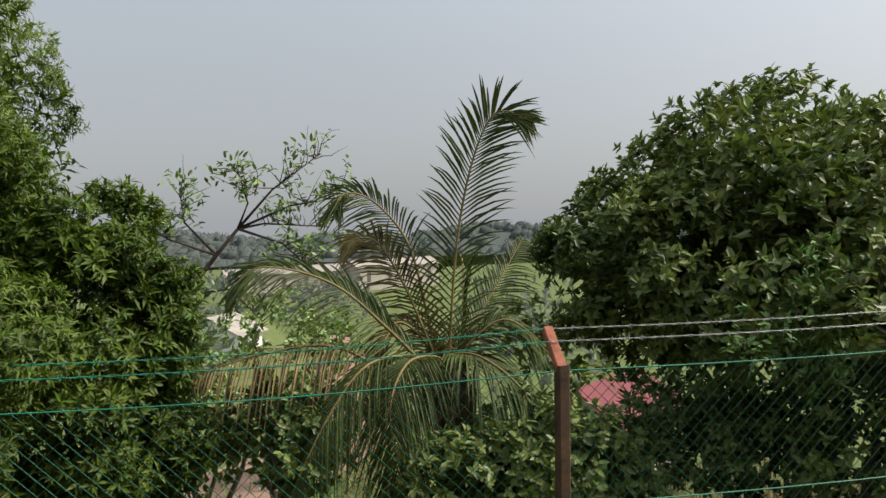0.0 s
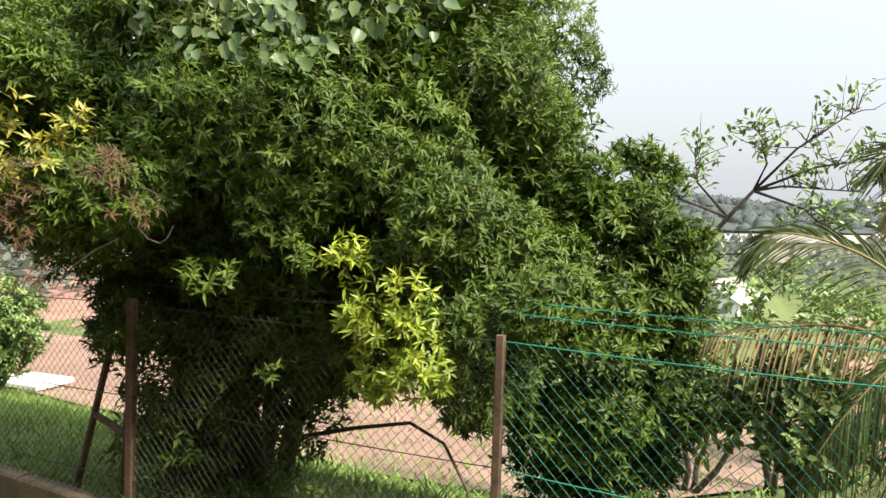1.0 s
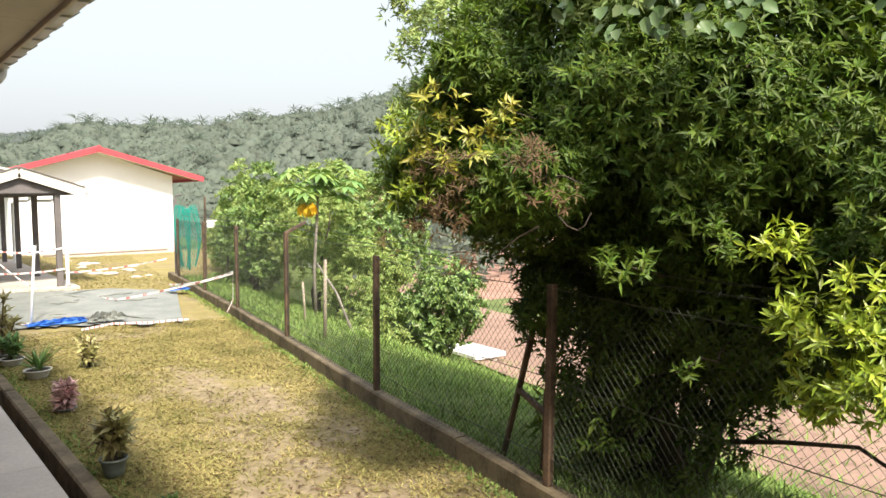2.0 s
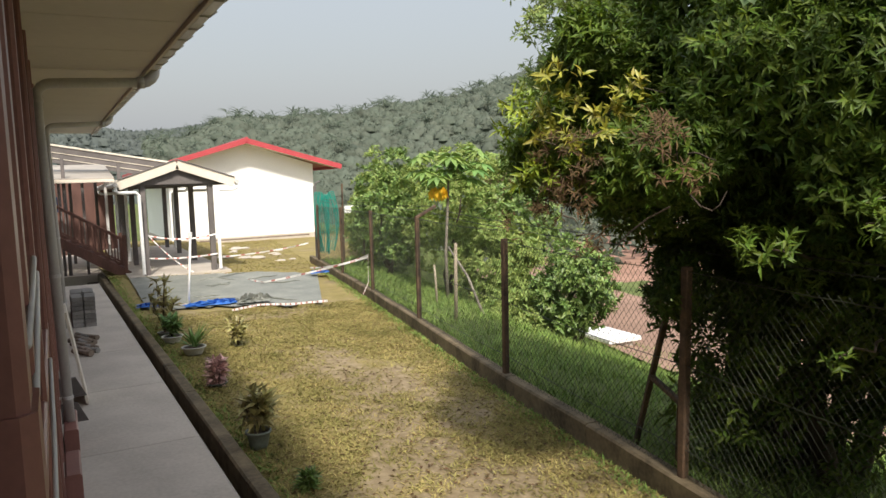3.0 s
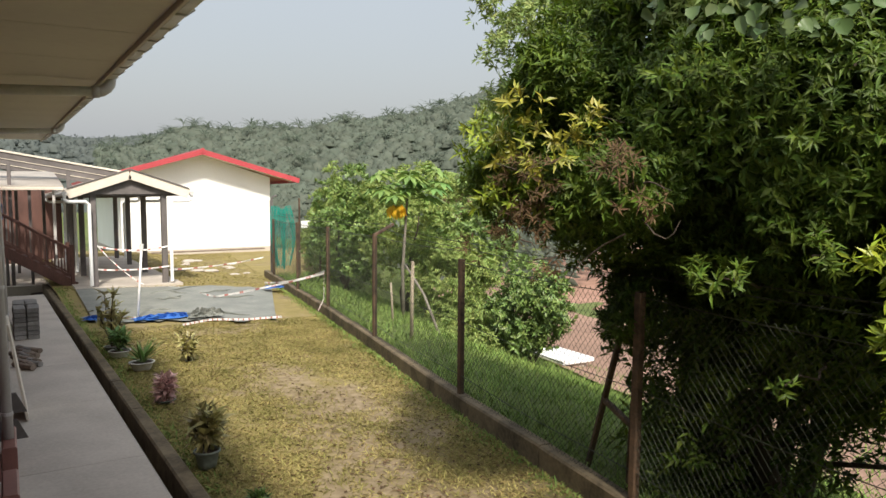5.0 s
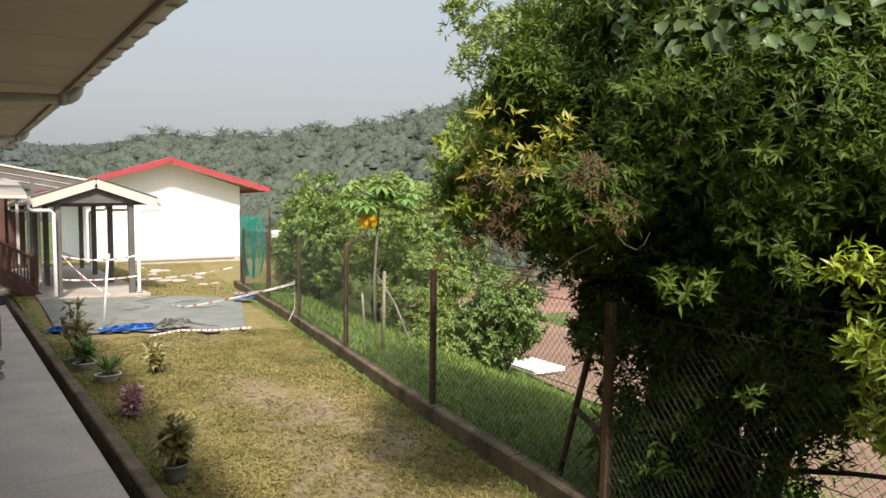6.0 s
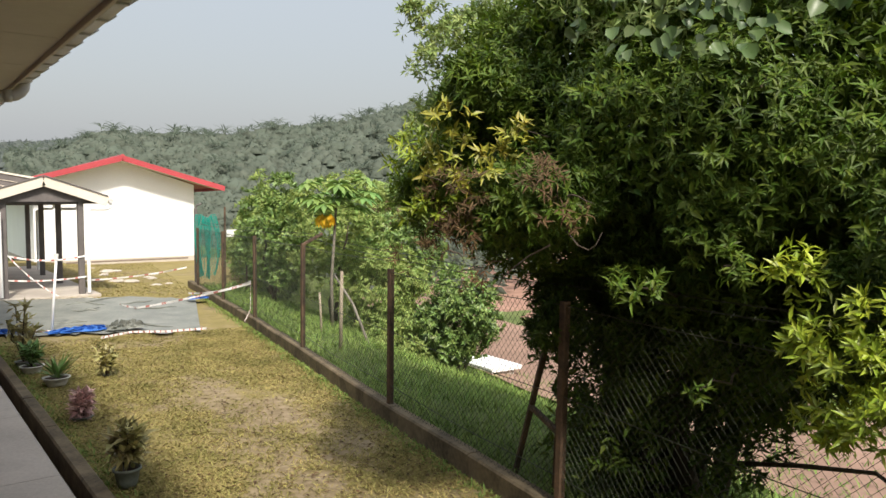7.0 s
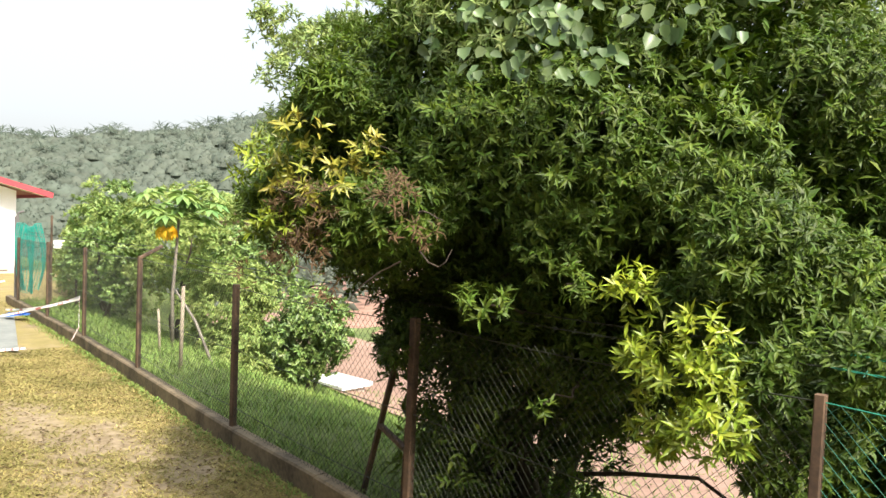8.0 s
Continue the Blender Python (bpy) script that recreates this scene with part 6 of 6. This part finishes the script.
def potted(x, y, r, h, plant_h, seed, mat, label, blades=False, size=(0.2, 0.06), pot_mat=None, stems=9, group="plants along the drain"):
    rng = np.random.default_rng(seed)
    t = thing("potted_plant", (x, y, 0), label, "plant", group)
    pot(t, x, y, r, h, pot_mat or M_POT)
    if blades:
        n = 26
        a = rng.uniform(0, 6.28, n)
        D = np.stack([np.cos(a), np.sin(a), rng.uniform(0.6, 2.2, n)], 1)
        leaves_part("foliage", np.tile((x, y, h * 0.9), (n, 1)) + rng.normal(0, 0.02, (n, 3)), D, np.stack([-np.cos(a), -np.sin(a), np.full(n, 0.6)], 1), rng.uniform(0.7, 1.1, n) * plant_h, 0.045, mat, t, droop=0.12)
        return
    tips, ways = [], []
    sm = Mesh()
    for k in range(stems):
        a = rng.uniform(0, 6.28)
        e = Vector((x + math.cos(a) * rng.uniform(0.03, 0.16) * plant_h / 0.5, y + math.sin(a) * rng.uniform(0.03, 0.16) * plant_h / 0.5, h + plant_h * rng.uniform(0.45, 1.0)))
        s = Vector((x, y, h * 0.9))
        sm.tube([s, s.lerp(e, 0.5) + Vector(rng.normal(0, 0.02, 3)), e], [0.011, 0.008, 0.005], 5)
        for q in (0.55, 0.78, 1.0):
            tips.append(s.lerp(e, q))
            ways.append(e - s)
    part("stem", sm, M_BARK, t)
    P, D, N = tufts(rng, np.array(tips), np.array(ways), 8, 1.0, 0.02)
    leaves_part("foliage", P, D, N, rng.uniform(0.7, 1.2, len(P)) * size[0], rng.uniform(0.7, 1.2, len(P)) * size[1], mat, t)


potted(-6.92, 1.74, 0.115, 0.19, 0.36, 301, M_CROTON, "olive-bronze croton in a grey-green pot by the drain", size=(0.17, 0.062), stems=10)
potted(-11.4, 1.86, 0.17, 0.14, 0.42, 303, M_LEAF_SHRUB, "spiky green aloe in a low white pot", True, pot_mat=M_POT_WHITE)
potted(-9.4, 1.82, 0.12, 0.06, 0.30, 304, M_PINK, "low bush of faded pink leaves by the kerb", size=(0.13, 0.055), stems=22)
potted(-12.5, 1.70, 0.16, 0.13, 0.34, 305, M_LEAF_SHRUB, "green bushy plant in a pale low pot", size=(0.14, 0.06), pot_mat=M_POT_WHITE)
potted(-13.1, 1.66, 0.12, 0.1, 0.95, 306, M_CROTON, "tall thin-stemmed plant with olive leaves", size=(0.18, 0.07), stems=6)
potted(-11.6, 2.55, 0.05, 0.03, 0.45, 307, M_CROTON, "thin sapling standing in the lawn", size=(0.14, 0.055), stems=7)
potted(-5.75, 1.85, 0.05, 0.02, 0.14, 308, M_LEAF_LIGHT, "low bright green weed by the kerb", size=(0.10, 0.03), stems=14)

# ---- stacked stuff on the walkway ----
for k in range(3):
    st = thing("timber_stack", (-14.9 - 0.75 * k, 0.5, 0.08), "stack of short grey planks against the wall", "timber", "stacks on the walkway")
    for i in range(7 - k // 2):
        for j in range(2):
            o = 0.02 * math.sin(i * 5 + j * 3 + k)
            part("plank", Mesh().bar((-15.2 - 0.75 * k + o, 0.40 + 0.2 * j + o, 0.12 + 0.078 * i), (-14.6 - 0.75 * k + o, 0.40 + 0.2 * j, 0.12 + 0.078 * i), 0.18, 0.07), M_BLOCK, st)
for i in range(15):
    rng = np.random.default_rng(400 + i)
    lg = thing("timber_offcut", (-12.9 + 0.1 * i, 0.5, 0.08), "short weathered round timber offcut lying on the walkway", "timber", "offcuts on the walkway")
    x, y, z = -13.5 + 0.1 * i, 0.42 + 0.05 * math.sin(i * 2.1), 0.121
    a = rng.uniform(-0.5, 0.5)
    part("wood", Mesh().tube([(x - 0.22, y - 0.10 - 0.1 * a, z), (x + 0.2, y + 0.14 + a * 0.2, z)], 0.042, 9), M_LOG if i % 3 else M_BLOCK, lg, smooth=False)
lb = thing("leaning_board", (-9.6, 0.25, 0.08), "pale board leaning against the brown wall", "board")
part("sheet", Mesh().add([(-9.2, 0.36, 0.09), (-10.0, 0.36, 0.09), (-10.0, 0.21, 1.15), (-9.2, 0.21, 1.15), (-9.2, 0.385, 0.09), (-10.0, 0.385, 0.09), (-10.0, 0.235, 1.15), (-9.2, 0.235, 1.15)],
                         [(0, 1, 2, 3), (7, 6, 5, 4), (0, 3, 7, 4), (1, 5, 6, 2), (3, 2, 6, 7), (0, 4, 5, 1)]), M_CREAM, lb)
for z in (0.42, 0.16):
    br = thing("wall_bracket", (-8.3, 0.25, z), "small black triangular bracket on the wall foot", "bracket", "brackets on the wall")
    part("plate", Mesh().add([(-8.3, WALL_Y - 0.03, z), (-8.3, 0.36, z), (-8.3, 0.27, z + 0.2), (-8.3, WALL_Y - 0.03, z + 0.2), (-8.32, WALL_Y - 0.03, z), (-8.32, 0.36, z), (-8.32, 0.27, z + 0.2), (-8.32, WALL_Y - 0.03, z + 0.2)],
                             [(0, 1, 2, 3), (7, 6, 5, 4), (0, 4, 5, 1), (1, 5, 6, 2), (2, 6, 7, 3)]), M_DARKPOST, br)
for x0, x1 in ((-6.9, -6.3), (-8.2, -7.5)):
    bb = thing("brown_block", (x0, 0.2, 0.08), "brown painted timber block at the wall foot", "block", "blocks at the wall")
    part("block", Mesh().bar((x0, 0.20, 0.2), (x1, 0.20, 0.2), 0.12, 0.24), M_BROWN, bb)


# ---- grass ----
def scatter(name, label, mat, seed, count, xr, place, length, width):
    rng = np.random.default_rng(seed)
    P, L = [], []
    while len(P) < count:
        p = place(rng, rng.uniform(*xr))
        if p is not None:
            P.append(p)
    P = np.array(P)
    a = rng.uniform(0, 6.28, len(P))
    D = np.stack([np.cos(a), np.sin(a), rng.uniform(*length[2], len(P))], 1)
    N = np.stack([-np.cos(a) * 0.8, -np.sin(a) * 0.8, np.full(len(P), 0.8)], 1)
    g = leaves_part(name, P, D, N, rng.uniform(length[0], length[1], len(P)), rng.uniform(0.7, 1.3, len(P)) * width, mat, None, droop=0.25)
    tagged(g, label, "grass", kind="stuff")


def on_slope(rng, x):
    d = 0.18 + 6.5 * rng.random() ** 1.5
    y = fence_y(x) + d
    return (x, y, ground_z(x, y) - 0.01)


def on_lawn(rng, x):
    y = rng.uniform(drain_y(x) + 0.08, fence_y(x) - 0.09)
    if rng.random() < bareness(x, y) * 0.93 or (-21 < x < -15.2 and y < 6.5):
        return None
    return (x, y, yard_z(x, y))


def at_kerb(rng, x):
    y = fence_y(x) - 0.09 - abs(rng.normal(0, 0.1)) if rng.random() < 0.6 else drain_y(x) + 0.08 + abs(rng.normal(0, 0.12))
    return (x, y, yard_z(x, y) - 0.002)


def litter(rng, x):
    y = rng.uniform(drain_y(x) + 0.08, fence_y(x) - 0.09)
    return (x, y, yard_z(x, y) + 0.016)


scatter("slope_grass", "long green grass on the slope behind the fence", M_BLADE, 501, 42000, (-25, 4), on_slope, (0.10, 0.26, (0.8, 2.5)), 0.014)
def dry_slope(rng, x):
    y = fence_y(x) + 2.5 + 14 * rng.random()
    return (x, y, ground_z(x, y) - 0.01)


scatter("dry_grass", "tall straw-coloured grass down the slope", M_STRAW, 506, 14000, (2, 16), dry_slope, (0.2, 0.5, (1.2, 3.0)), 0.03)
scatter("weeds", "green weeds along the track", M_BLADE, 507, 9000, (-8, 6), dry_slope, (0.12, 0.35, (0.8, 2.5)), 0.03)
scatter("lawn_grass", "short yellowing lawn grass", M_BLADE_DRY, 502, 85000, (-20, -3.0), on_lawn, (0.03, 0.075, (0.15, 1.1)), 0.013)
scatter("lawn_grass", "short yellowing lawn grass", M_BLADE_DRY, 503, 9000, (-36, -20), on_lawn, (0.05, 0.10, (0.2, 1.0)), 0.03)
scatter("kerb_grass", "green grass fringe along the kerbs", M_BLADE, 504, 6000, (-22, -3), at_kerb, (0.04, 0.10, (0.5, 2.0)), 0.012)
scatter("leaf_litter", "scattered dry fallen leaves on the lawn", M_LEAF_BROWN, 505, 2600, (-15, -2.5), litter, (0.025, 0.065, (0.0, 0.35)), 0.026)
